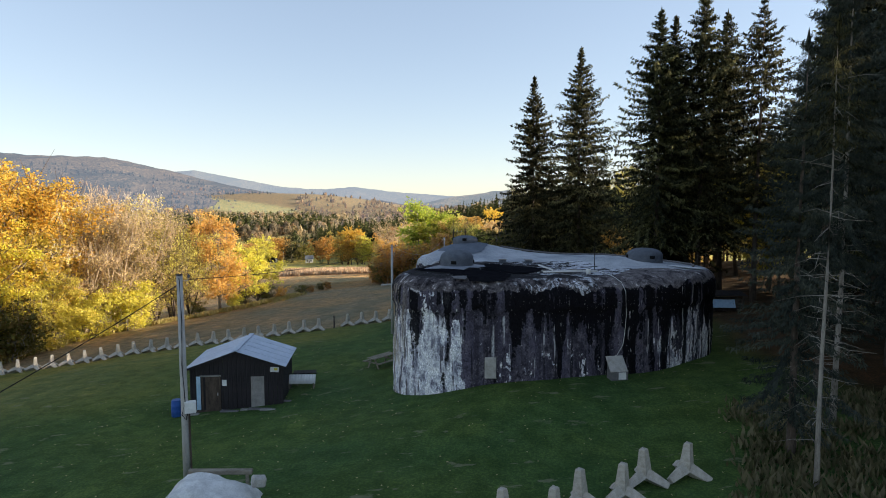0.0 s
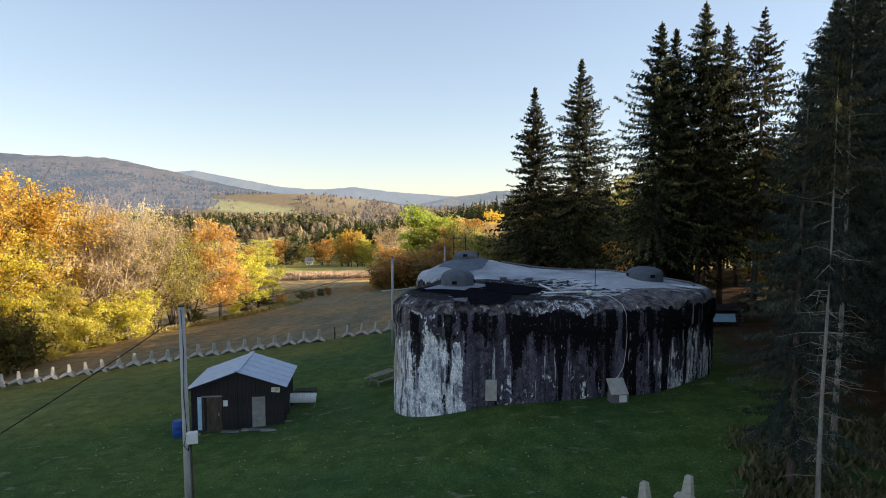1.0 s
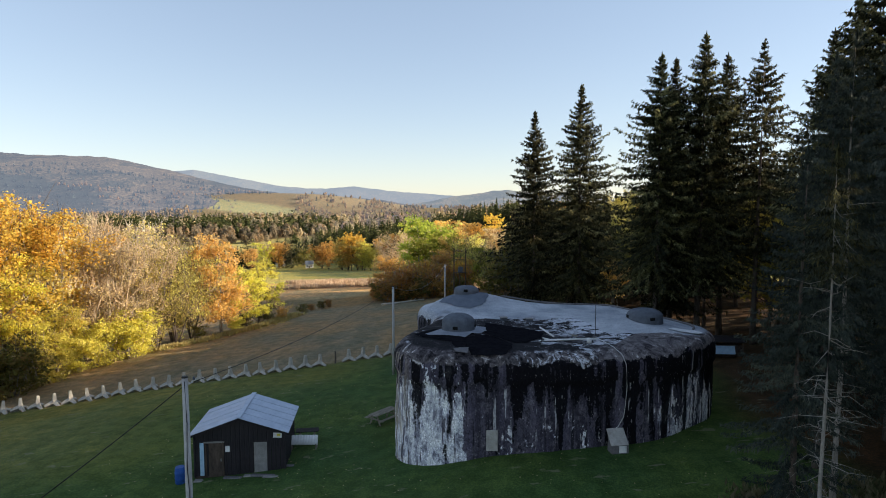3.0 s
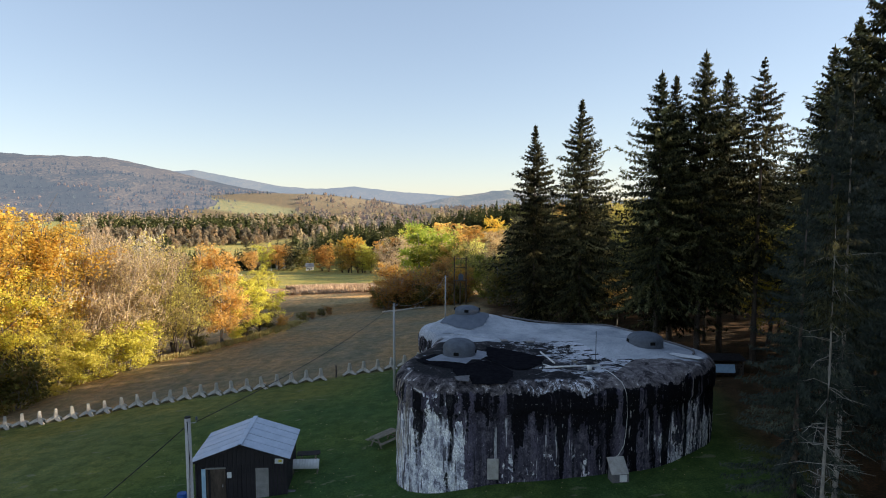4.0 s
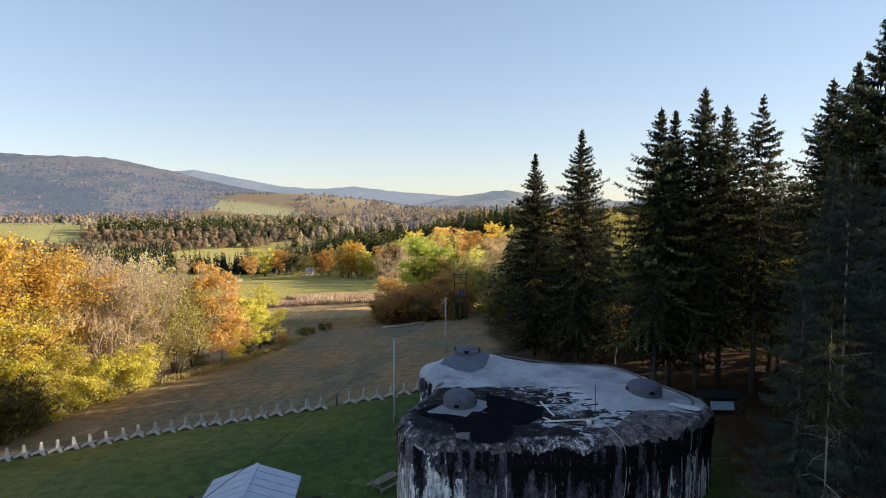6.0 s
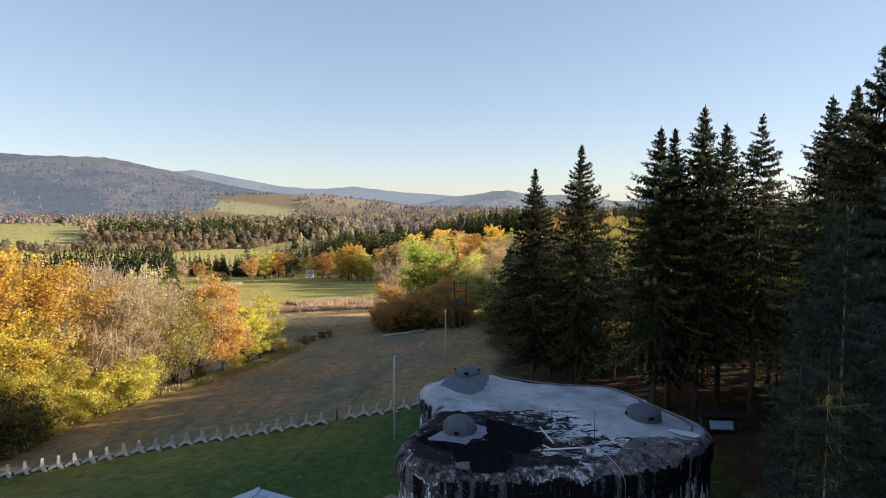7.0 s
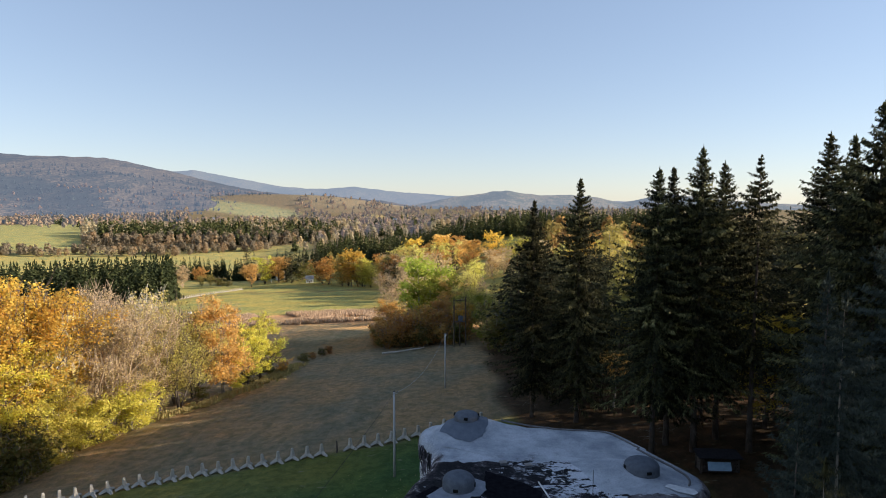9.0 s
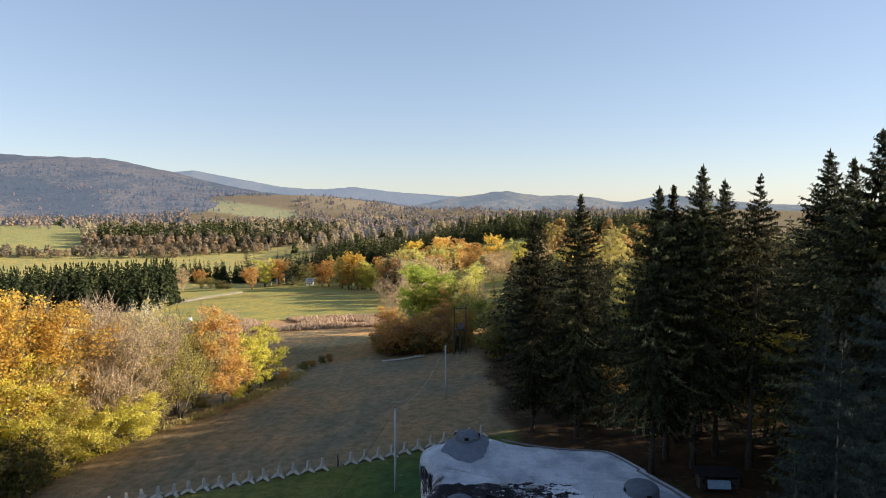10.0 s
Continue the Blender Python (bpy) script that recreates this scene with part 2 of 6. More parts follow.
# far woods: muted tones and a bluish emission carry the haze
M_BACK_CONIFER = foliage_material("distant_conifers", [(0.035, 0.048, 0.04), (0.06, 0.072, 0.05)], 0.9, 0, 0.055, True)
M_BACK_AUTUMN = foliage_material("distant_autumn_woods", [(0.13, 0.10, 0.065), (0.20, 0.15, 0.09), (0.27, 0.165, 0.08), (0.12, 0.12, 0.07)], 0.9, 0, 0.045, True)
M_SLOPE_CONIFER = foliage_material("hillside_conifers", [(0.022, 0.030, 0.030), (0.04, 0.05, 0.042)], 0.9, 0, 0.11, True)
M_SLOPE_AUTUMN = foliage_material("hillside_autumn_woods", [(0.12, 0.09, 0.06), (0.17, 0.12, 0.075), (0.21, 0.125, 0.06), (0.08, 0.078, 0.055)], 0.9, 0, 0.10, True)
M_RISE = foliage_material("rise_autumn_leaves", [(0.20, 0.20, 0.06), (0.40, 0.36, 0.10), (0.52, 0.44, 0.14), (0.50, 0.30, 0.10), (0.30, 0.30, 0.09)], 0.85, 0.5, 0, True)
# greyed leaf tones that also carry the haze over the valley
M_MID_AUTUMN = foliage_material("valley_autumn_woods", [(0.19, 0.165, 0.13), (0.28, 0.24, 0.18), (0.40, 0.29, 0.17), (0.31, 0.28, 0.19), (0.16, 0.15, 0.115)], 0.9, 0.5, 0, True)

# ---- the land ----
def tooth_line(x):
    """y of the row of obstacles beyond the lawn."""
    return np.interp(x, (-62, -40, -31.3, -19.4, -13.6, -10.6, -4.3, 0, 6, 40), (55.0, 59.3, 61.0, 63.3, 64.6, 65.5, 67.0, 68.9, 69.8, 72))


def build_ground():
    fine = np.radians(np.arange(-52, 52.01, 0.5))
    coarse = np.radians(np.arange(54, 306.1, 3.0))
    az = np.concatenate([fine, coarse])
    rad = np.concatenate([[1.5], 3.0 * 1.024 ** np.arange(0, 306)])
    A, R = np.meshgrid(az, rad)
    X, Y = R * np.sin(A), R * np.cos(A)
    Z = ground_z(X, Y)
    nr, na = X.shape
    co = np.stack([X, Y, Z], -1).reshape(-1, 3)
    co = np.vstack([co, [[0, 0, gz(0, 0)]]])
    i = np.arange(nr - 1)[:, None] * na
    j = np.arange(na)[None, :]
    k = (j + 1) % na
    quads = np.stack([i + j, i + k, i + na + k, i + na + j], -1).reshape(-1, 4)
    faces = quads[:, ::-1].tolist() + [(nr * na, int((q + 1) % na), int(q))[::-1] for q in range(na)]
    ob = mesh_obj("ground", co, faces, M_GROUND)
    x, y = co[:, 0], co[:, 1]
    r, a = np.hypot(x, y), np.degrees(np.arctan2(x, y))
    wob = 2.2 * np.sin(x * 0.21 + 1) + 1.6 * np.sin(y * 0.33 + x * 0.1)
    col = np.tile(np.array([0.043, 0.092, 0.030]), (len(co), 1))

    def lay(mask, c):
        nonlocal col
        col = col * (1 - mask[:, None]) + np.array(c) * mask[:, None]

    lay(smooth(-14, -32, x + 0.35 * (45 - y) + wob) * 0.8, (0.15, 0.165, 0.06))
    lay(smooth(9, 1, tooth_line(x) - y + wob * 0.6) * 0.55, (0.10, 0.12, 0.035))
    lay(smooth(-0.5, 0.6, y - tooth_line(x)), (0.185, 0.165, 0.115))
    lay(smooth(15.5, 20, x + 0.08 * (30 - y) + wob * 0.5) * smooth(190, 150, y), (0.05, 0.036, 0.022))
    lay(smooth(50.5, 54, y + 0.4 * wob) * smooth(7.2, 9.0, x + 0.4 * wob) * smooth(120, 112, y), (0.05, 0.037, 0.024))
    band = smooth(124, 130, r + wob) * smooth(70, 60, np.abs(a))
    lay(band, (0.20, 0.15, 0.08))
    lay(smooth(145, 150, r + wob) * band, (0.36, 0.27, 0.15))
    lay(smooth(168, 172, r + wob) * band, (0.34, 0.235, 0.14))
    lay(smooth(192, 197, r + wob) * band, (0.235, 0.25, 0.09))
    lay(smooth(300, 306, r + 3 * wob) * smooth(322, 315, r + 3 * wob) * band * 0.7, (0.12, 0.10, 0.05))
    lay(smooth(500, 520, r + 4 * wob), (0.13, 0.12, 0.075))
    # haze put into the colour: far slope and fields are paled and cooled
    lay(smooth(-27, -23, a) * smooth(0, -5, a) * smooth(2100, 2300, r) * 0.9, (0.145, 0.14, 0.115))
    for a0, a1, r0, r1, c in ((-52, -30.7, 790, 1680, (0.24, 0.27, 0.12)), (-52, -12.5, 430, 760, (0.26, 0.27, 0.115)), (-8, 1.5, 1850, 2150, (0.26, 0.235, 0.12)), (-14, -3, 2350, 2720, (0.16, 0.155, 0.125)), (1, 5, 1500, 1650, (0.24, 0.27, 0.11))):
        lay(smooth(a0 - 0.4, a0 + 0.4, a) * smooth(a1 + 0.4, a1 - 0.4, a) * smooth(r0 * 0.985, r0 * 1.015, r) * smooth(r1 * 1.015, r1 * 0.985, r), c)
    skew = r + 42 * (a + 22.3)
    lay(smooth(-22.6, -21.6, a) * smooth(-12.6, -13.8, a) * smooth(2270, 2340, skew) * smooth(2620, 2560, skew), (0.21, 0.245, 0.165))
    ca = ob.data.color_attributes.new("cover", "FLOAT_COLOR", "POINT")
    ca.data.foreach_set("color", np.c_[col, np.ones(len(col))].ravel())
    return tagged(ob, "sloping lawn, mown brown field and valley meadows", "ground", kind="structure")


build_ground()

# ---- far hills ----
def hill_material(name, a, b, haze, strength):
    """Patches of conifers and of leafless woods, mottled down to single crowns; haze is added as emission."""
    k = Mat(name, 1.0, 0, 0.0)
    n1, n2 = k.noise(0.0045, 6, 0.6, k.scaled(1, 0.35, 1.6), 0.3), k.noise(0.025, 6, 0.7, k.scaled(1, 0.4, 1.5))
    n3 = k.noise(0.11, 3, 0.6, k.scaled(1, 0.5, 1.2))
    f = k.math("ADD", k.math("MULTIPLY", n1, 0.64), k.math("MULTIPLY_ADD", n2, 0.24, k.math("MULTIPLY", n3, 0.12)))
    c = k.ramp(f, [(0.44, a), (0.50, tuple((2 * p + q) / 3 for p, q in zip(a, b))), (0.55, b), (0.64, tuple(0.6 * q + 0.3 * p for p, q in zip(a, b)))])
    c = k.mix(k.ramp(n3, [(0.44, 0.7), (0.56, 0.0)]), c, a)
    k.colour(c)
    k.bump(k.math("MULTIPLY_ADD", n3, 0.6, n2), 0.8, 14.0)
    # emission in the haze colour veils the ridge
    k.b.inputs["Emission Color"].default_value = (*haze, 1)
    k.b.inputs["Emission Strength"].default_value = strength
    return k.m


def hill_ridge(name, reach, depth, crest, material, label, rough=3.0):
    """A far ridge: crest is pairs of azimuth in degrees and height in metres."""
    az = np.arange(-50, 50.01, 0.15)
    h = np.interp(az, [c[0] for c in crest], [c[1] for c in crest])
    n = 18
    verts = []
    for i in range(n):
        s = i / (n - 1)
        for j, a in enumerate(az):
            r = reach - depth * (1 - s)
            x, y = r * math.sin(radians(a)), r * math.cos(radians(a))
            wig = noise.noise((x * 0.004, y * 0.004, reach)) * 0.18 + noise.noise((x * 0.03, y * 0.03, 1)) * 0.02
            z = -45 + (h[j] + 45) * (s ** 0.8) * (1 + wig * (1 - s) * 1.5) + rough * s * noise.noise((x * 0.02, y * 0.02, 3))
            verts.append((x, y, z))
    m = len(az)
    faces = [(i * m + j, i * m + j + 1, (i + 1) * m + j + 1, (i + 1) * m + j) for i in range(n - 1) for j in range(m - 1)]
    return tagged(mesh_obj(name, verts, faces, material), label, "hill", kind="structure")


# bluish distance haze that the ridges give off
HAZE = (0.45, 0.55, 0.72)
hill_ridge("backdrop_mountain", 4400, 600, ((-48, 270), (-28.9, 220), (-24.5, 214), (-23.2, 220), (-22.5, 226), (-19, 176), (-15, 119), (-12.5, 105), (-10.9, 104), (-9.5, 115), (-8.4, 121), (-6.7, 104), (-4.5, 85), (1.4, 52), (11.5, 23), (36.5, -11), (50, -11)), hill_material("far_hazy_hills", (0.03, 0.04, 0.03), (0.07, 0.066, 0.04), HAZE, 0.235), "far wooded mountain ridge, blue with distance", 4)
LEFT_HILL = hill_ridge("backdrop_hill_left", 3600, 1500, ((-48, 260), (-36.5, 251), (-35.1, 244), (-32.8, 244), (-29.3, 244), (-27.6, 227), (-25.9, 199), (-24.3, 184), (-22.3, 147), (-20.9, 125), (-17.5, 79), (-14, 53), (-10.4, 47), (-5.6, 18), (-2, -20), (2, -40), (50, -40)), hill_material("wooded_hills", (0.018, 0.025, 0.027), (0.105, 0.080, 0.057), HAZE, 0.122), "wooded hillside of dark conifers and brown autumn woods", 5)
hill_ridge("backdrop_hill_right", 3300, 900, ((-50, -40), (-8, -40), (-4.5, -18), (-1.3, 13), (0.9, 41), (3, 53), (4.6, 69), (6, 78), (7.8, 59), (9.4, 50), (12.1, 52), (14.6, 37), (16.6, 10), (18.1, 28), (20.5, 54), (22.8, 42), (26, 19), (30.2, 3), (36.5, -6), (50, -6)), hill_material("near_hazy_hills", (0.03, 0.042, 0.026), (0.15, 0.12, 0.06), HAZE, 0.17), "rolling wooded hills beyond the valley", 4)

# ---- bunker ----
PLAN = [(-3.1, 35.4), (-2.7, 33.6), (-1.2, 32.2), (1.2, 31.75), (4.5, 31.7), (7.9, 31.9), (9.6, 32.4), (11.8, 33.0), (14.2, 34.4), (16.6, 36.4), (17.6, 38.4), (16.6, 40.7), (15.2, 43.5), (13.75, 46.3), (13.25, 47.0), (12.7, 47.25), (6, 47.9), (2.0, 48.7), (-0.9, 48.7), (-2.1, 47.4), (-2.0, 45.4), (-0.9, 43.6), (-1.0, 41.0), (-2.4, 38.2)]
ROOF = 6.9


def rounded_plan(pts, times=3):
    for _ in range(times):
        out = []
        for p, q in zip(pts, pts[1:] + pts[:1]):
            out += [(0.75 * p[0] + 0.25 * q[0], 0.75 * p[1] + 0.25 * q[1]), (0.25 * p[0] + 0.75 * q[0], 0.25 * p[1] + 0.75 * q[1])]
        pts = out
    return np.array(pts)


def even_ring(pts, n):
    p = np.vstack([pts, pts[:1]])
    s = np.concatenate([[0], np.cumsum(np.hypot(*np.diff(p, axis=0).T))])
    u = np.linspace(0, s[-1], n, endpoint=False)
    return np.c_[np.interp(u, s, p[:, 0]), np.interp(u, s, p[:, 1])]


def roof_z(x, y):
    z = ROOF + 0.85 * np.exp(-(((x - 1.7) / 2.4) ** 2 + ((y - 46.6) / 2.2) ** 2))
    z = z + 0.40 * np.exp(-(((x - 4.6) / 3.0) ** 2 + ((y - 47.4) / 2.0) ** 2))
    z = z + 0.22 * np.exp(-(((x - 13.0) / 2.2) ** 2 + ((y - 38.8) / 3.0) ** 2))
    z = z + 0.42 * np.exp(-(((x - 10.9) / 2.2) ** 2 + ((y - 39.6) / 1.8) ** 2))
    z = z + 0.22 * np.exp(-(((x - 0.9) / 1.7) ** 2 + ((y - 36.6) / 1.6) ** 2))
    return z


def bunker_material():
    """Streaked wall below, patched roof above, with a ragged border between them."""
    k = Mat("weathered_concrete", 0.95, 0, 0.08)
    x, y, z = k.xyz()
    fine, grit = k.noise(9, 6, 0.7), k.noise(28, 4, 0.7)
    wob = k.noise(0.9, 5, 0.65)
    # wall: violet-grey panels, torn lime wash at both ends, soot and drips from the rim
    torn = k.noise(4.5, 9, 0.72, k.scaled(1, 1, 0.75))
    rag = k.math("SUBTRACT", torn, 0.5)

    def columns(scale, low, offset, rough=0.16):
        """Upright bands with ragged edges."""
        n = k.noise(scale, 3, 0.55, k.scaled(1, 1, low, None, offset))
        return k.math("MULTIPLY_ADD", rag, rough, n)

    c = k.ramp(k.math("MULTIPLY_ADD", grit, 0.4, k.math("MULTIPLY", fine, 0.6)), [(0.34, (0.055, 0.050, 0.072)), (0.66, (0.140, 0.126, 0.172))])
    c = k.mix(k.ramp(columns(1.0, 0.035, (0, 0, 0)), [(0.42, 0.0), (0.56, 0.75)]), c, (0.036, 0.033, 0.044))
    c = k.mix(k.ramp(columns(2.3, 0.05, (5, 3, 0)), [(0.53, 0.0), (0.66, 0.45)]), c, (0.15, 0.14, 0.175))
    c = k.mix(k.ramp(columns(4.5, 0.03, (11, 6, 0), 0.08), [(0.57, 0.0), (0.66, 0.8)]), c, (0.016, 0.015, 0.018))
    c = k.mix(k.ramp(k.math("MULTIPLY_ADD", rag, 0.9, k.noise(1.7, 6, 0.7, k.scaled(1, 1, 0.5, None, (4, 4, 1)))), [(0.50, 0.0), (0.68, 0.7)]), c, (0.19, 0.175, 0.20))
    c = k.mix(k.ramp(k.math("MULTIPLY_ADD", rag, 0.9, k.noise(2.3, 6, 0.7, k.scaled(1, 1, 0.4, None, (14, 4, 6)))), [(0.32, 0.75), (0.46, 0.0)]), c, (0.022, 0.020, 0.026))
    ends = k.math("ADD", k.ramp(k.math("MULTIPLY_ADD", x, 0.1, 0.5), [(0.58, 1.0), (0.63, 0.0)]), k.ramp(k.math("MULTIPLY", x, 0.05), [(0.58, 0.0), (0.68, 0.62)]))
    left_end = k.ramp(k.math("MULTIPLY_ADD", x, 0.1, 0.5), [(0.58, 1.0), (0.63, 0.0)])
    high = k.ramp(k.math("MULTIPLY", z, 0.15), [(0.48, 0.0), (0.80, 1.0)])
    blot = k.math("MULTIPLY_ADD", rag, 0.45, k.noise(1.5, 4, 0.6, k.scaled(1, 1, 0.34, None, (2, 0, 4))))
    peel = k.math("ADD", blot, k.math("MULTIPLY", k.math("SUBTRACT", k.math("MULTIPLY", ends, 1.25), high), 0.24))
    lime = k.ramp(k.math("MULTIPLY_ADD", rag, 0.5, k.noise(2.6, 6, 0.66, k.scaled(1, 1, 0.5, None, (7, 1, 2)))), [(0.38, (0.20, 0.20, 0.25)), (0.45, (0.48, 0.49, 0.55)), (0.52, (0.72, 0.73, 0.76)), (0.60, (0.86, 0.86, 0.86))])
    lime = k.mix(k.ramp(columns(3.4, 0.06, (3, 7, 0)), [(0.555, 0.0), (0.59, 0.9)]), lime, (0.07, 0.065, 0.085))
    lime = k.mix(k.ramp(grit, [(0.57, 0.0), (0.63, 0.6)]), lime, (0.10, 0.095, 0.11))
    c = k.mix(k.ramp(peel, [(0.605, 0.0), (0.618, 1.0)]), c, lime)
    rusty = k.math("MULTIPLY", k.ramp(k.math("MULTIPLY_ADD", x, 0.2, 0.9), [(0.38, 0.8), (0.52, 0.0)]), k.ramp(columns(3.0, 0.1, (1, 9, 0)), [(0.48, 0.0), (0.54, 1.0)]))
    c = k.mix(rusty, c, (0.33, 0.28, 0.21))
    soot = k.math("MULTIPLY_ADD", high, 0.145, columns(1.25, 0.09, (9, 0, 0), 0.34))
    soot = k.math("ADD", soot, k.math("MULTIPLY", k.ramp(k.math("MULTIPLY", x, 0.05), [(0.44, 0.0), (0.52, 1.0)]), 0.035))
    soot = k.math("SUBTRACT", soot, k.math("MULTIPLY", left_end, 0.05))
    c = k.mix(k.ramp(soot, [(0.585, 0.0), (0.605, 0.97)]), c, (0.0075, 0.007, 0.009))
    drips = k.math("MULTIPLY_ADD", rag, 0.06, k.noise(5.0, 2, 0.5, k.scaled(1, 1, 0.03, None, (9, 2, 0))))
    c = k.mix(k.math("MULTIPLY", k.ramp(drips, [(0.672, 0.0), (0.685, 0.9)]), k.ramp(k.noise(0.8, 3, 0.5, k.scaled(1, 1, 0.7)), [(0.46, 0.0), (0.53, 1.0)])), c, (0.46, 0.46, 0.47))
    chips = k.noise(11, 5, 0.7, k.scaled(1, 1, 0.7))
    c = k.mix(k.ramp(chips, [(0.655, 0.0), (0.675, 0.85)]), c, (0.50, 0.49, 0.49))
    c = k.mix(k.ramp(chips, [(0.33, 0.8), (0.35, 0.0)]), c, (0.012, 0.011, 0.013))
    spall = k.noise(15, 7, 0.78, k.scaled(1, 1, 0.6))
    c = k.mix(k.ramp(spall, [(0.40, 0.85), (0.46, 0.0)]), c, k.mix(1.0, c, (0.30, 0.29, 0.32), "MULTIPLY"))
    c = k.mix(k.ramp(spall, [(0.56, 0.0), (0.62, 0.85)]), c, k.mix(1.0, c, (2.0, 1.95, 2.0), "MULTIPLY"))
    wall = c
    # roof
    flake_n = k.noise(1.1, 10, 0.75, k.scaled(0.75, 1.3, 1), 0.5)
    grey = k.ramp(k.noise(0.5, 5, 0.6), [(0.34, (0.29, 0.32, 0.36)), (0.66, (0.53, 0.555, 0.59))])
    grey = k.mix(k.ramp(k.noise(2.4, 6, 0.7), [(0.5, 0.0), (0.75, 0.5)]), grey, (0.22, 0.235, 0.265))
    dark = k.ramp(fine, [(0.35, (0.008, 0.008, 0.010)), (0.7, (0.035, 0.034, 0.038))])
    pale = k.ramp(fine, [(0.3, (0.40, 0.42, 0.47)), (0.7, (0.70, 0.72, 0.76))])
    zone = k.ramp(k.math("MULTIPLY_ADD", k.math("MULTIPLY_ADD", y, 0.35, x), 0.1, -1.15), [(0.45, 0.0), (0.95, 1.0)])
    flakes = k.ramp(k.math("MULTIPLY_ADD", zone, 0.15, k.math("SUBTRACT", flake_n, 0.10)), [(0.53, 0.0), (0.55, 1.0)])
    c = k.mix(flakes, dark, pale)
    rough_c = k.ramp(k.noise(1.7, 11, 0.74, None, 0.6), [(0.38, (0.010, 0.009, 0.011)), (0.46, (0.052, 0.047, 0.052)), (0.55, (0.14, 0.126, 0.13)), (0.575, (0.17, 0.155, 0.157)), (0.60, (0.50, 0.48, 0.48))])
    lobe_c = k.ramp(k.noise(1.5, 11, 0.74, None, 0.7), [(0.40, (0.035, 0.031, 0.035)), (0.48, (0.13, 0.116, 0.12)), (0.56, (0.21, 0.19, 0.19)), (0.60, (0.27, 0.25, 0.25)), (0.63, (0.6, 0.58, 0.57))])
    lobe = k.math("SUBTRACT", k.math("SUBTRACT", x, 8.3), k.math("MULTIPLY", k.math("SUBTRACT", y, 31.9), 0.74))
    rough_c = k.mix(k.ramp(lobe, [(0.0, 0.0), (0.06, 1.0)]), rough_c, lobe_c)
    c = k.mix(k.ramp(lobe, [(0.0, 0.0), (0.06, 1.0)]), c, rough_c)
    t = k.ramp(k.math("MULTIPLY", x, 0.1), [(0.86, 0.0), (1.0, 1.0)])
    edge = k.math("ADD", k.math("SUBTRACT", y, 41.1), k.math("MULTIPLY", t, 4.8))
    edge = k.math("ADD", edge, k.math("MULTIPLY_ADD", wob, 1.8, -0.9))
    c = k.mix(k.ramp(edge, [(0.0, 0.0), (0.06, 1.0)]), c, grey)
    sh = k.ramp(k.math("ADD", k.math("SUBTRACT", z, 6.0), k.math("MULTIPLY_ADD", wob, 0.3, -0.15)), [(0.80, 1.0), (0.90, 0.0)])
    roof = k.mix(k.math("MULTIPLY", sh, k.ramp(k.math("SUBTRACT", 43.0, y), [(0.0, 0.15), (1.0, 1.0)])), c, rough_c)
    spill = k.math("MULTIPLY", k.ramp(k.math("MULTIPLY", x, 0.1), [(0.36, 0.0), (0.44, 1.0), (0.80, 1.0), (0.86, 0.0)]), k.ramp(k.noise(2.4, 9, 0.75, k.scaled(1, 1, 0.7), 0.4), [(0.53, 0.0), (0.55, 1.0)]))
    roof = k.mix(k.math("MULTIPLY", spill, sh), roof, pale)
    pit = k.noise(13, 7, 0.78)
    roof = k.mix(k.ramp(pit, [(0.40, 0.6), (0.46, 0.0)]), roof, k.mix(1.0, roof, (0.45, 0.45, 0.47), "MULTIPLY"))
    roof = k.mix(k.math("MULTIPLY", sh, k.ramp(pit, [(0.55, 0.0), (0.60, 0.8)])), roof, k.mix(1.0, roof, (2.1, 2.05, 2.05), "MULTIPLY"))
    rim = k.math("ADD", k.math("SUBTRACT", z, 5.85), k.math("MULTIPLY_ADD", k.noise(1.1, 8, 0.72, k.scaled(1, 1, 0.8)), 1.6, -0.8))
    k.colour(k.mix(k.ramp(rim, [(0.42, 0.0), (0.47, 1.0)]), wall, roof))
    k.bump(k.math("ADD", fine, k.math("MULTIPLY_ADD", peel, 1.5, k.math("MULTIPLY", flake_n, 1.5))), 0.6, 0.05)
    return k.m


M_CONCRETE = bunker_material()
M_STEEL = plain("grey_painted_armour", (0.075, 0.088, 0.11), (0.125, 0.14, 0.165), 3, 0.75)
M_BLACK = plain("dark_hollow", (0.006, 0.006, 0.006), (0.012, 0.012, 0.012), 4)
M_APRON = plain("grey_coat", (0.18, 0.20, 0.235), (0.27, 0.29, 0.33), 2, 0.8)
M_APRON_DARK = plain("dark_grey_coat", (0.10, 0.12, 0.15), (0.15, 0.17, 0.205), 2, 0.85)
M_BITUMEN = plain("black_bitumen", (0.006, 0.006, 0.008), (0.016, 0.016, 0.019), 3, 0.95)
M_BITUMEN.node_tree.nodes["Principled BSDF"].inputs["Specular IOR Level"].default_value = 0.0
M_PATCH_GREY = plain("grey_mortar", (0.11, 0.105, 0.11), (0.19, 0.18, 0.18), 4)
M_LIME = plain("pale_lime_wash", (0.55, 0.56, 0.57), (0.75, 0.76, 0.76), 4)
M_PATCH = plain("pale_mortar", (0.32, 0.30, 0.27), (0.5, 0.48, 0.44), 4)


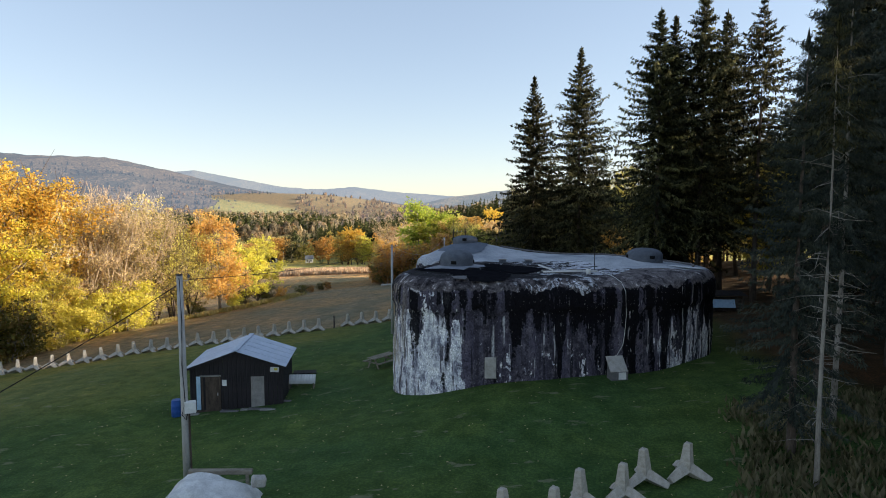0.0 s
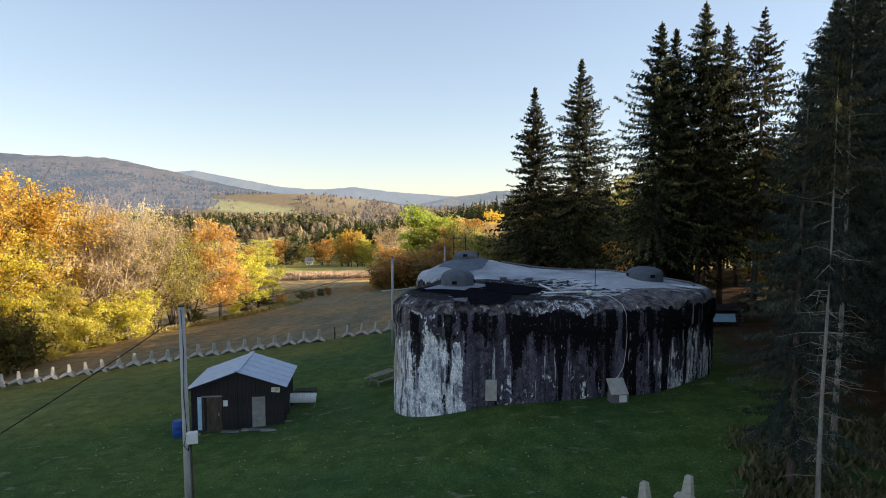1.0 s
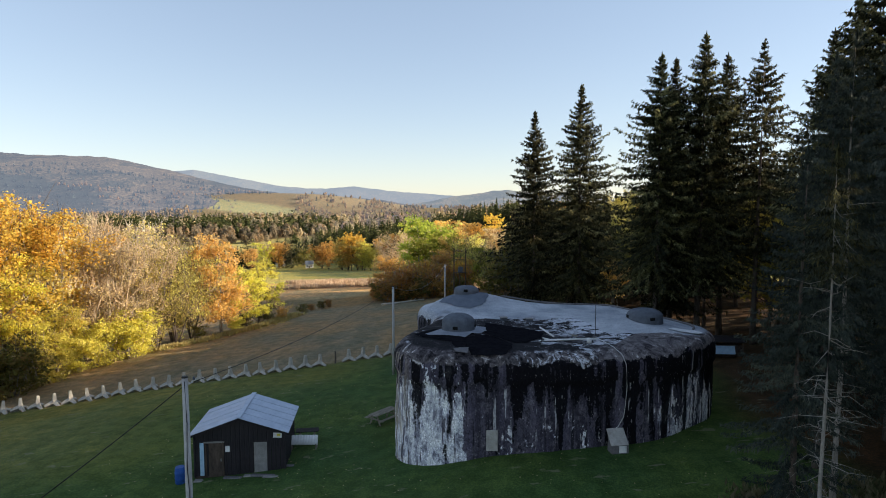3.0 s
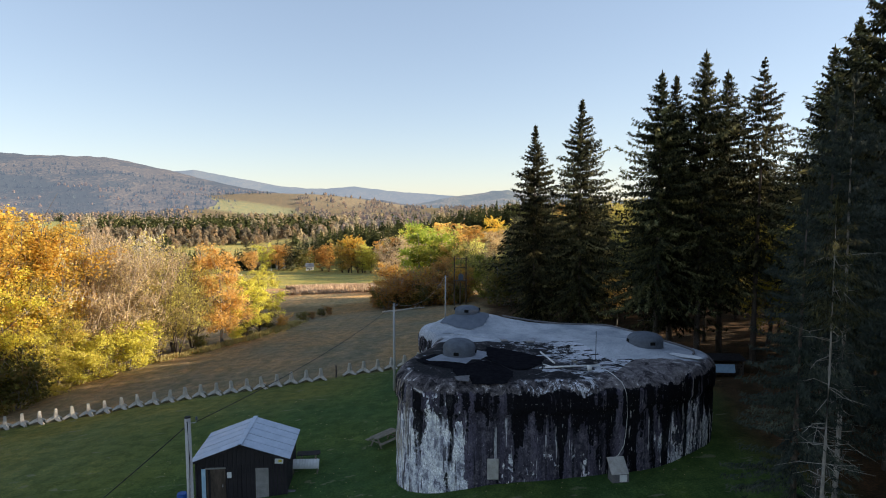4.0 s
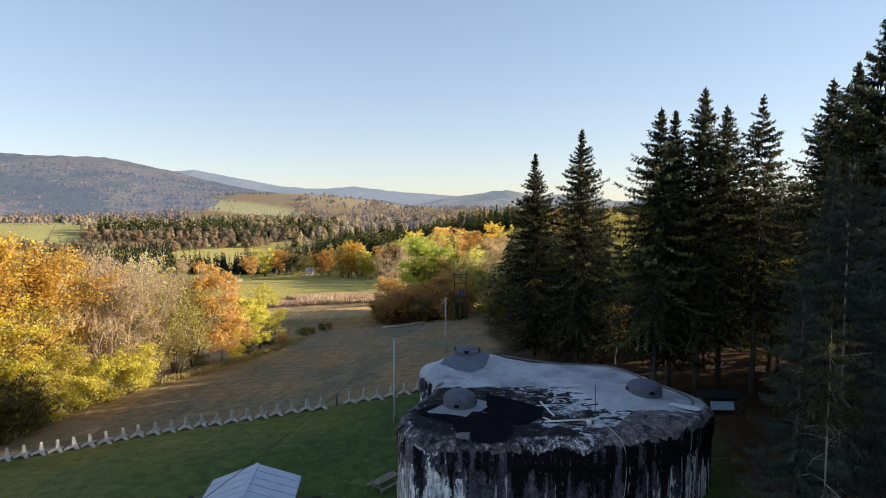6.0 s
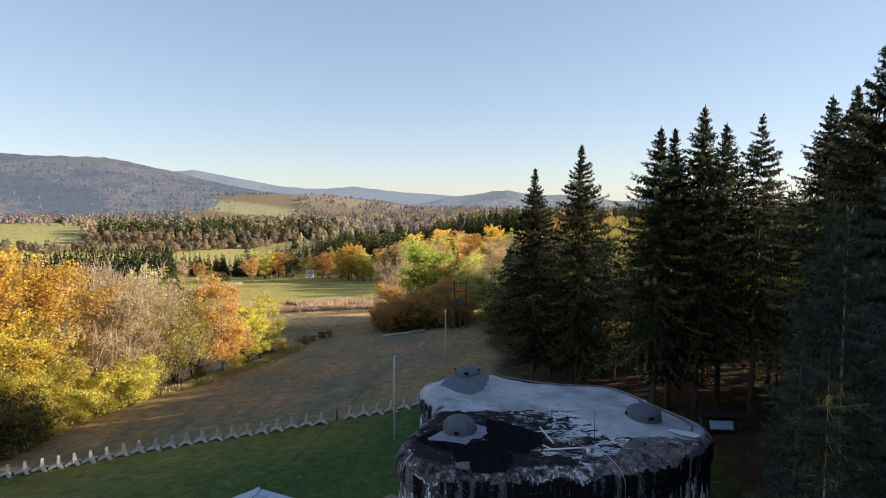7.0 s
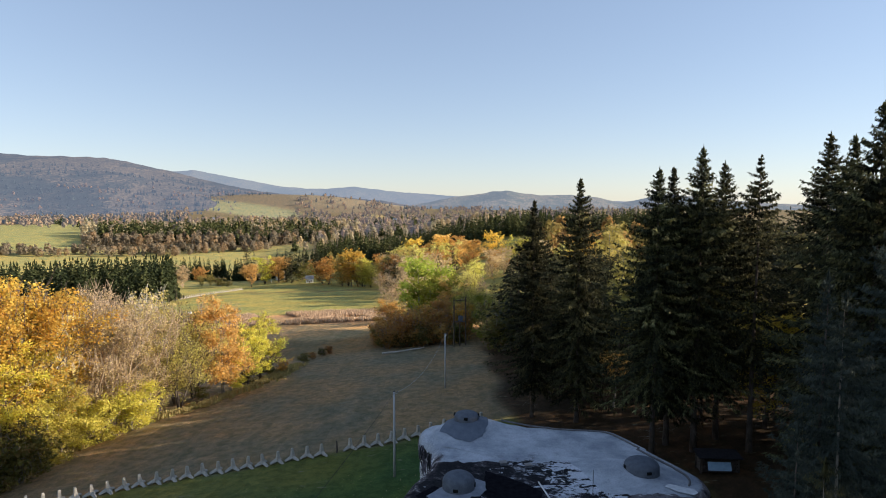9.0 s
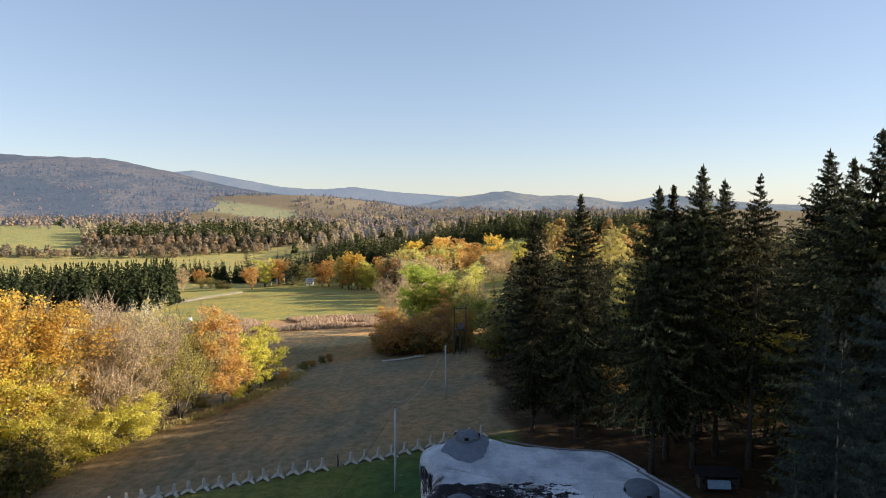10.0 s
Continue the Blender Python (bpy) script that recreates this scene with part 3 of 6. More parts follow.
def build_bunker():
    root = thing("bunker", "large weathered concrete bunker with streaked walls and three grey cupolas", "bunker", Matrix())
    n = 320
    ring = even_ring(rounded_plan(PLAN), n)
    tang = np.roll(ring, -1, 0) - np.roll(ring, 1, 0)
    tang /= np.hypot(*tang.T)[:, None]
    inward = np.c_[-tang[:, 1], tang[:, 0]]

    def rough(p, z, amp):
        return np.array([amp * noise.fractal((q[0] * 0.9, q[1] * 0.9, z * 0.9), 1.0, 2.0, 4) for q in p])

    rows, zs = [], list(np.linspace(-1.6, 6.0, 46))
    for z in zs:
        o = rough(ring, z, 0.07)
        # crust that overhangs below the rim, with a ragged lower edge
        lip = 0.15 * smooth(5.0, 5.25, z + 1.6 * rough(ring, 0.3, 0.3))
        q = ring + inward * (o + 0.012 * (z + 1.6) - lip)[:, None]
        rows.append(np.c_[q, np.full(n, z)])
    v = np.vstack(rows)
    f = [(i * n + j, i * n + (j + 1) % n, (i + 1) * n + (j + 1) % n, (i + 1) * n + j) for i in range(len(zs) - 1) for j in range(n)]
    mesh_obj("wall", v, f, M_CONCRETE, root)
    rows = []
    big = np.where(ring[:, 1] > 43.5, 0.35, 0.75) + 0.75 * smooth(8.1, 8.7, ring[:, 0]) * smooth(14.5, 12.0, ring[:, 0]) * (ring[:, 1] < 38) + 0.3 * np.exp(-((ring[:, 0] + 1.5) / 2.0) ** 2)
    for a in np.linspace(0, 90, 9):
        ca, sa = math.cos(radians(a)), math.sin(radians(a))
        z = 6.0 + (ROOF - 6.0) * sa
        q = ring + inward * (0.09 - 0.15 * ca + big * (1 - ca) + rough(ring, z, 0.07 + 0.01 * sa))[:, None]
        rows.append(np.c_[q, np.full(n, z)])
    last = rows[-1][:, :2]
    centre = np.array([5.6, 41.0])
    for s in np.linspace(0.97, 0.0, 42):
        q = centre + (last - centre) * s
        bumpy = np.array([0.03 * noise.fractal((p[0] * 1.3, p[1] * 1.3, 5), 1.0, 2.0, 3) for p in q])
        w = smooth(1.0, 0.9, s)
        rows.append(np.c_[q, ROOF + (roof_z(q[:, 0], q[:, 1]) - ROOF) * max(float(w), 0.0 if s > 0.999 else 0.3) + bumpy])
    v = np.vstack(rows)
    f = [(i * n + j, i * n + (j + 1) % n, (i + 1) * n + (j + 1) % n, (i + 1) * n + j) for i in range(len(rows) - 1) for j in range(n)]
    mesh_obj("roof", v, f, M_CONCRETE, root)
    for cx, cy, rad, top, turn in ((0.85, 36.9, 1.03, 8.10, -12), (1.75, 47.0, 0.98, 8.40, -6), (13.2, 39.1, 1.14, 8.02, 6)):
        base = float(roof_z(cx, cy)) - 0.25
        prof = [(rad * 1.02, base), (rad, base + 0.3)] + [(rad * math.cos(radians(a)) ** 0.8, (base + top) / 2 + 0.05 + ((top - base) / 2 - 0.05) * math.sin(radians(a))) for a in range(0, 90, 9)] + [(0.03, top)]
        m = 40
        v = [(cx + r * math.cos(2 * math.pi * k / m), cy + r * math.sin(2 * math.pi * k / m), z) for r, z in prof for k in range(m)]
        f = [(i * m + k, i * m + (k + 1) % m, (i + 1) * m + (k + 1) % m, (i + 1) * m + k) for i in range(len(prof) - 1) for k in range(m)]
        cup = mesh_obj("cupola", v, f, M_STEEL, root)
        tagged(cup, "grey painted steel observation cupola")
        for da in (turn, turn + 95, turn - 95):
            a = radians(-90 + da)
            px, py = cx + (rad - 0.03) * math.cos(a), cy + (rad - 0.03) * math.sin(a)
            slot = part("embrasure", boxed((0.32, 0.16, 0.2), pose(px, py, base + 0.5, 0, 0, da), 0.02), M_BLACK, cup, "dark embrasure slit")
    def sheet(name, outline, material, label, lift=0.045):
        """A thin coat laid on the roof, as a fan of rings inside its outline."""
        bm = bmesh.new()
        dense = []
        for p, q in zip(outline, outline[1:] + outline[:1]):
            m = max(2, int(math.dist(p, q) / 0.3))
            dense += [(p[0] + (q[0] - p[0]) * i / m + rng.uniform(-0.05, 0.05), p[1] + (q[1] - p[1]) * i / m + rng.uniform(-0.05, 0.05)) for i in range(m)]
        cx, cy = sum(p[0] for p in dense) / len(dense), sum(p[1] for p in dense) / len(dense)

        def top(px, py):
            # follows the rounded front edge
            d = max(0.0, 32.35 - py)
            return float(roof_z(px, py)) + lift - 0.75 * d * d
        lines = [[bm.verts.new((cx + s * (px - cx), cy + s * (py - cy), top(cx + s * (px - cx), cy + s * (py - cy)))) for px, py in dense] for s in (1.0, 0.8, 0.6, 0.4, 0.2)]
        mid = bm.verts.new((cx, cy, top(cx, cy)))
        k = len(dense)
        for a, b in zip(lines, lines[1:]):
            for j in range(k):
                bm.faces.new((a[j], a[(j + 1) % k], b[(j + 1) % k], b[j]))
        for j in range(k):
            bm.faces.new((lines[-1][j], lines[-1][(j + 1) % k], mid))
        return part(name, bm, material, root, label, True)

    sheet("apron", [(-1.2, 36.0), (-0.15, 37.0), (0.55, 38.1), (1.85, 38.4), (2.6, 37.9), (2.6, 36.7), (2.1, 35.8), (1.6, 35.7), (1.15, 35.0), (-0.05, 35.45), (-1.05, 35.7)], M_APRON, "ragged pale grey coat round the front cupola", 0.07)
    sheet("apron", [(-0.4, 45.7), (0.8, 44.4), (1.9, 43.9), (2.9, 44.7), (3.5, 46.4), (3.4, 47.7), (1.7, 48.3), (0.2, 47.6)], M_APRON_DARK, "darker grey coat round the far cupola")
    sheet("bitumen_sheet", [(2.73, 39.6), (3.9, 38.8), (5.26, 37.7), (6.16, 36.5), (5.72, 35.3), (4.8, 34.2), (4.0, 34.0), (3.5, 34.7), (3.1, 35.3), (2.4, 36.2)], M_BITUMEN, "black bitumen sheet on the roof")
    sheet("bitumen_sheet", [(-0.7, 37.3), (1.16, 35.03), (2.46, 35.8), (3.3, 35.0), (3.83, 33.7), (3.71, 32.7), (3.3, 31.9), (2.3, 31.85), (1.45, 31.9), (1.34, 32.7), (0.55, 32.9), (0.36, 34.2), (-1.2, 35.3), (-1.9, 36.1)], M_BITUMEN, "black bitumen sheet on the roof", 0.035)
    sheet("mortar_patch", [(0.45, 32.7), (1.33, 32.85), (1.25, 31.95), (0.65, 32.05)], M_PATCH_GREY, "smooth grey mortar patch", 0.055)
    sheet("mortar_patch", [(14.0, 37.1), (14.5, 37.5), (15.8, 37.0), (15.9, 36.5), (15.5, 36.2), (14.7, 36.5)], M_LIME, "pale mortar patch")
    # low kerb along the far edge of the roof
    kerb = [centre + (last[j] - centre) * 0.965 for j in range(n) if last[j][0] > 4.5 and last[j][1] > 37.2 and last[j][1] - 37.2 > (15 - last[j][0]) * 0.6]
    kerb.sort(key=lambda q: math.atan2(q[1] - 41.0, q[0] - 5.6))
    bm = bmesh.new()
    tube(bm, [(q[0], q[1], float(roof_z(q[0], q[1])) + 0.05) for q in kerb], 0.07, 6)
    part("kerb", bm, M_PATCH_GREY, root, "low rusty-grey kerb along the far roof edge", True)
    part("mortar_patch", boxed((0.62, 0.10, 1.15), pose(2.55, 31.66, 2.1), 0.02), M_PATCH, root, "pale rectangular mortar patch")
    return root


build_bunker()

# ---- concrete obstacles ----
M_TOOTH = plain("pale_concrete", (0.33, 0.30, 0.25), (0.52, 0.48, 0.41), 5, 0.9)


def tetrapod_mesh():
    bm = bmesh.new()
    c = Vector((0, 0, 0.42))
    for d, ln in (((0, 0, 1), 0.92), ((0.95, 0, -0.36), 0.92), ((-0.475, 0.82, -0.36), 0.92), ((-0.475, -0.82, -0.36), 0.92)):
        d = Vector(d).normalized()
        tube(bm, (c - d * 0.05, c + d * 0.25, c + d * ln * 0.97, c + d * ln), (0.27, 0.25, 0.165, 0.14), 4)
    return part("concrete_tetrapod", bm, M_TOOTH)


tooth = tetrapod_mesh()
tagged(tooth, "pale four-legged concrete tank obstacle on the grass", "obstacle", "row of concrete obstacles")
TEETH = [(x, float(tooth_line(x))) for x in list(-13.6 - 1.525 * np.arange(0, 27)) + list(-10.55 + 1.5 * np.arange(0, 11))]
TEETH += [(8.87, 21.19), (7.32, 21.03), (6.15, 19.87), (4.62, 19.42), (3.46, 18.07), (1.91, 17.96)]
for i, (x, y) in enumerate(TEETH):
    m = pose(x, y, gz(x, y) - 0.04, rng.uniform(-4, 4), rng.uniform(-4, 4), 90 + rng.uniform(-8, 8))
    if i == 0:
        tooth.matrix_basis = m
    else:
        copy_thing(tooth, m)
# the second row, far off in the meadow
for i in range(46):
    y = 222 + 2.55 * i
    x = float(np.interp(y, (222, 253, 293, 335, 350), (-113, -117, -118.5, -114.7, -112)))
    copy_thing(tooth, pose(x, y, gz(x, y) - 0.04, 0, 0, rng.uniform(0, 120)))

# ---- trees ----
def quad_mesh(name, quads, material, parent=None, tone=None):
    """One mesh of loose quads, an (n, 4, 3) array, with a tone for each."""
    q = np.asarray(quads, np.float32)
    n = len(q)
    me = bpy.data.meshes.new(name)
    me.vertices.add(4 * n)
    me.vertices.foreach_set("co", q.reshape(-1))
    me.loops.add(4 * n)
    me.loops.foreach_set("vertex_index", np.arange(4 * n, dtype=np.int32))
    me.polygons.add(n)
    me.polygons.foreach_set("loop_start", np.arange(0, 4 * n, 4, dtype=np.int32))
    me.update(calc_edges=True)
    me.materials.append(material)
    if tone is not None:
        me.attributes.new("tone", "FLOAT", "POINT").data.foreach_set("value", np.repeat(np.asarray(tone, np.float32), 4))
    ob = new(name, me)
    ob.parent = parent
    return ob


def kites(base, tip, side, width):
    """Kite-shaped sprays from base to tip, widest at two fifths of the way."""
    m = base + (tip - base) * 0.4
    return np.stack([base, m + side * width[:, None], tip, m - side * width[:, None]], 1)


def unit(v):
    return v / np.maximum(np.linalg.norm(v, axis=-1, keepdims=True), 1e-6)


def spruce_quads(h, width, bare, seed, step=0.62, per=9, sprays=13, thin=1.0, spray=1.0, hang=0.0, slim=0.22):
    """Whorls of uneven boughs that sag and turn up at their ends, hung with sprays of needles."""
    g = np.random.default_rng(seed)
    out, tone = [], []
    z = bare
    up = np.array([0, 0, 1.0])
    heavy, side_a = g.uniform(0.06, 0.16), g.uniform(0, 6.28)

    def lay(q, t):
        out.append(q)
        tone.append(np.clip(t + g.normal(0, 0.10, len(q)), 0, 1))

    while z < h - 0.3:
        f = (z - bare) / (h - bare)
        ln = width * (0.62 * (1 - f) + 0.38 * (1 - f) ** 0.55 * min(1.0, (1 - f) * 4)) * min(1.0, 0.5 + f * 4) * g.uniform(0.78, 1.14) + 0.1
        a0 = g.uniform(0, 6.28)
        count = max(5, int(per * (0.6 + 0.4 * (1 - f))))
        for k in range(count):
            if g.random() > thin:
                continue
            a = a0 + k * 6.283 / count + g.uniform(-0.35, 0.35)
            r = g.random()
            L = ln * (g.uniform(0.70, 1.08) if r < 0.80 else g.uniform(0.3, 0.6) if r < 0.91 else g.uniform(1.1, 1.32)) * (1 + heavy * math.sin(a - side_a + 2.2 * f))
            ns = max(2, int(sprays * (0.35 + 0.65 * L / width)))
            out_d = np.array([math.cos(a), math.sin(a), 0.0])
            lat = np.array([-math.sin(a), math.cos(a), 0.0])
            rise = 0.5 * f - 0.28 + g.uniform(-0.12, 0.10)
            sag = 0.36 * (1 - f) * g.uniform(0.7, 1.3)
            bend = g.uniform(-0.18, 0.18)
            s = np.linspace(0.08, 1.0, ns) + g.uniform(-0.04, 0.04, ns)
            zz = z + g.uniform(-0.22, 0.22)
            p = out_d * (s * L)[:, None] + lat * (bend * L * s * s)[:, None] + up * (zz + L * (rise * s - sag * s * s + 0.22 * s ** 4))[:, None]
            shade = float(np.clip(g.normal(0.46, 0.20), 0.05, 0.95))
            for twin in (-1, 1):
                fan = (1 - s[:, None] * 0.6) * g.uniform(0.5, 1.3, (ns, 1)) * twin
                d = unit(out_d * g.uniform(0.55, 1.0, (ns, 1)) + lat * fan + up * g.uniform(-0.7, 0.05, (ns, 1)))
                sz = (0.16 + 0.24 * min(L, 1.6)) * g.uniform(0.6, 1.3, ns) * spray
                side = unit(np.cross(d, unit(g.normal(size=(ns, 3)) * 0.5 + up)))
                lay(kites(p + up * g.uniform(-0.16, 0.16, (ns, 1)), p + d * sz[:, None] * 1.2, side, sz * slim), shade)
            # twigs that hang from the bough
            if hang > 0:
                q = p[g.random(ns) < hang] + lat * g.uniform(-0.12, 0.12) * L
                nh = len(q)
                drop = unit(g.normal(size=(nh, 3)) * 0.45 + out_d * 0.3 - up)
                sz = (0.2 + 0.27 * min(L, 1.6)) * g.uniform(0.5, 1.3, nh) * spray
                turn = g.uniform(0, 6.283, nh)
                lay(kites(q, q + drop * sz[:, None] * 1.2, np.c_[np.cos(turn), np.sin(turn), 0 * turn], sz * slim * 1.1), shade - 0.08)
        z += step * (0.42 + 0.7 * (1 - f)) * g.uniform(0.8, 1.2)
    tip = np.array([[0, 0, h - 0.9]] * 5)
    ang = np.arange(5) * 1.256
    lay(kites(tip, tip + np.array([0, 0, 0.95]), np.c_[np.cos(ang), np.sin(ang), 0 * ang], np.full(5, 0.10)), 0.6)
    return np.concatenate(out), np.concatenate(tone)


def spruce(h, width, bare, seed, label, dead=0, bark=None, girth=1.0, needles=None, **kw):
    ob = thing("spruce_tree", label, "tree", Matrix(), "spruce forest")
    bm = bmesh.new()
    g = random.Random(seed)
    r = (0.0085 * h + 0.03) * girth
    tube(bm, [(0.04 * math.sin(i + seed), 0.04 * math.cos(i * 1.3 + seed), -0.6 + (h - 0.1) * i / 6) for i in range(7)], [r * (1.25 if i == 0 else 1 - 0.93 * i / 6) for i in range(7)], 8)
    part("trunk", bm, bark or M_BARK, ob, "", True)
    if dead:
        bm = bmesh.new()
        for i in range(dead):
            z, a, L = g.uniform(1.5, bare + 2), g.uniform(0, 6.283), g.uniform(0.4, 1.5)
            mid = Vector((L * 0.5 * math.cos(a), L * 0.5 * math.sin(a), z + g.uniform(-0.25, 0.15)))
            end = Vector((L * math.cos(a + 0.2), L * math.sin(a + 0.2), z + g.uniform(-0.4, 0.2)))
            tube(bm, [(0, 0, z), mid, end], (0.014, 0.009, 0.004), 3, False)
            tube(bm, [mid, mid + Vector((g.uniform(-0.4, 0.4), g.uniform(-0.4, 0.4), g.uniform(-0.3, 0.2)))], (0.007, 0.003), 3, False)
        tagged(part("deadwood", bm, M_BARK_GREY, ob), "bare grey dead twigs", kind="stuff")
    quads, tone = spruce_quads(h, width, bare, seed, **kw)
    quad_mesh("crown", quads, needles or M_SPRUCE, ob, tone)
    return ob


def broadleaf(h, spread, seed, leaf_mat, label, leaves=5200, leaf=0.15, bare=0.14, twigs=0, bark=None, shape=1.0, name="broadleaf_tree", stems=1, tight=0.30, steep=1.0):
    """Trunk, rising limbs and boughs, with leaves in tufts of one tone about the boughs and gaps between the tufts."""
    g = random.Random(seed)
    gn = np.random.default_rng(seed)
    ob = thing(name, label, "bush" if name == "bush" else "tree", Matrix(), "autumn trees")
    bm = bmesh.new()
    ends = []
    for stem in range(stems):
        r0 = (0.011 * h + 0.04) / stems ** 0.4
        tilt = 0.05 if stems == 1 else 0.35
        lean = Vector((g.uniform(-tilt, tilt), g.uniform(-tilt, tilt), 1))
        trunk = [Vector((0, 0, -0.5)) + lean * (h * 0.86 * i / 5) + Vector((g.uniform(-0.15, 0.15), g.uniform(-0.15, 0.15), 0)) * (i > 0) for i in range(6)]
        tube(bm, trunk, [r0 * (1.3, 0.9, 0.7, 0.5, 0.32, 0.12)[i] for i in range(6)], 7)
        n_limb = int((10 + h * 0.8) / stems ** 0.5)
        for i in range(n_limb):
            f = bare + (0.94 - bare) * (i + g.random()) / n_limb
            p = Vector((0, 0, -0.5)) + lean * (h * 0.86 * f)
            a = i * 2.4 + g.uniform(-0.4, 0.4)
            u = (f - bare) / (1 - bare)
            reach = spread * (math.sin(math.pi * (0.16 + 0.80 * u) ** shape) ** 0.6) * g.uniform(0.55, 1.15) + 0.3
            rise = (reach * g.uniform(0.3, 0.95) + 0.3) * steep
            q = p + Vector((math.cos(a) * reach, math.sin(a) * reach, rise))
            mid = p.lerp(q, 0.5) + Vector((g.uniform(-0.3, 0.3), g.uniform(-0.3, 0.3), g.uniform(-0.3, 0.1)))
            rr = r0 * (0.45 - 0.3 * f)
            tube(bm, (p, mid, q), (rr, rr * 0.6, rr * 0.2), 5, False)
            for j in range(6):
                s = g.uniform(0.25, 1.0)
                b = p.lerp(mid, s * 2) if s < 0.5 else mid.lerp(q, s * 2 - 1)
                e = b + Vector((g.uniform(-1, 1), g.uniform(-1, 1), g.uniform(-0.25, 1.0) * steep)) * (0.30 * reach + 0.5)
                tube(bm, (b, e), (rr * 0.35, rr * 0.08), 3, False)
                ends += [(b.lerp(e, 0.6), 0.26 * reach + 0.35), (e, 0.22 * reach + 0.3)]
            ends.append((q, 0.26 * reach + 0.3))
    part("trunk", bm, bark or M_BARK_GREY, ob, "", True)
    if twigs:
        bm = bmesh.new()
        for i in range(twigs):
            b, s = ends[g.randrange(len(ends))]
            e = b + Vector((g.gauss(0, 0.32), g.gauss(0, 0.32), abs(g.gauss(1.0, 0.4)))) * (s * 1.0)
            tube(bm, (b, e), (0.026, 0.009), 3, False)
        tagged(part("branchwork", bm, bark or M_BARK_GREY, ob), "fine bare twigs", kind="stuff")
    c = np.array([tuple(e[0]) for e in ends])
    s = np.array([e[1] for e in ends])
    shade = np.clip(gn.normal(0.5, 0.24, len(ends)), 0.02, 0.98)
    w = gn.choice((0.12, 0.6, 1.0, 1.5), len(ends), p=(0.25, 0.25, 0.3, 0.2)) * s ** 1.6
    idx = gn.choice(len(ends), leaves, p=w / w.sum())
    pos = c[idx] + gn.normal(size=(leaves, 3)) * (s[idx] * tight)[:, None] * np.array([1, 1, 0.62])
    keep = pos[:, 2] > 0.1
    pos, idx = pos[keep], idx[keep]
    n = len(pos)
    d = unit(gn.normal(size=(n, 3)) * np.array([1, 1, 0.6]))
    side = unit(np.cross(d, gn.normal(size=(n, 3)) * 0.7 + np.array([0, 0, 1.0])))
    sz = leaf * gn.uniform(0.55, 1.4, n)
    quad_mesh("crown", kites(pos, pos + d * (sz * 2)[:, None], side, sz * 0.9), leaf_mat, ob, np.clip(shade[idx] + gn.normal(0, 0.08, n), 0, 1))
    return ob


def plant(proto, places, first=True):
    """Set a tree and copies of it at x, y, scale."""
    for i, (x, y, s) in enumerate(places):
        m = pose(x, y, gz(x, y) - 0.05, 0, 0, rng.uniform(0, 360))
        if i == 0 and first:
            proto.matrix_basis = m
            proto.scale = (s, s, s)
        else:
            keep = tuple(proto.scale)
            proto.scale = (s * rng.uniform(0.95, 1.08), s * rng.uniform(0.95, 1.08), s)
            copy_thing(proto, m)
            proto.scale = keep


TALL = spruce(28.3, 6.2, 6.5, 11, "tall dark green spruce at the edge of the forest", 30, sprays=52, spray=0.50, hang=0.95, per=10, step=0.52)
SLIM = spruce(26.0, 5.5, 4.0, 12, "slim dark green spruce with drooping boughs", 20, sprays=52, spray=0.50, hang=0.95, per=10, step=0.52)
WIDE = spruce(27.0, 6.7, 3.5, 13, "broad dark spruce with hanging boughs", 20, sprays=52, spray=0.50, hang=0.95, per=10, step=0.52)
OPEN = spruce(28.0, 5.7, 9.0, 16, "open-crowned spruce with gaps between its boughs", 30, thin=0.86, step=0.66, sprays=52, spray=0.5, hang=0.95)
INNER = spruce(26.0, 5.2, 6.5, 18, "dark spruce inside the forest", 0, step=1.5, per=8, sprays=4, spray=2.5)
LARCH = broadleaf(26, 3.6, 41, M_LEAF_OLIVE, "slender larch with olive autumn needles", 6500, 0.15, shape=0.6, bare=0.2)
plant(TALL, [(23.6, 55.3, 1.02), (19.4, 54.6, 0.96), (26.8, 57.8, 0.97), (38.8, 61.0, 1.05), (30.0, 35.0, 1.06)])
plant(SLIM, [(10.4, 69.3, 0.99), (21.8, 57.5, 1.05)])
plant(WIDE, [(14.9, 66.0, 1.02), (27.6, 38.4, 1.08), (30.4, 45.0, 1.03), (34.5, 46.5, 1.0), (37.0, 50.0, 0.85)])
plant(OPEN, [(28.3, 54.2, 0.98), (46.5, 62.0, 0.7)])
plant(LARCH, [(46, 165, 1.15), (50, 172, 1.1), (27.5, 93, 0.74), (31, 100, 0.8), (24.5, 86, 0.6)])


def clear(x, y, taken, gap):
    # a lane through the wood stays open towards the sun
    if 18 < x < 75 and abs((y - 69.3) * 0.9986 - (x - 20.1) * 0.0523) < 2.6:
        return False
    return all((x - a) ** 2 + (y - b) ** 2 > gap * gap for a, b in taken)


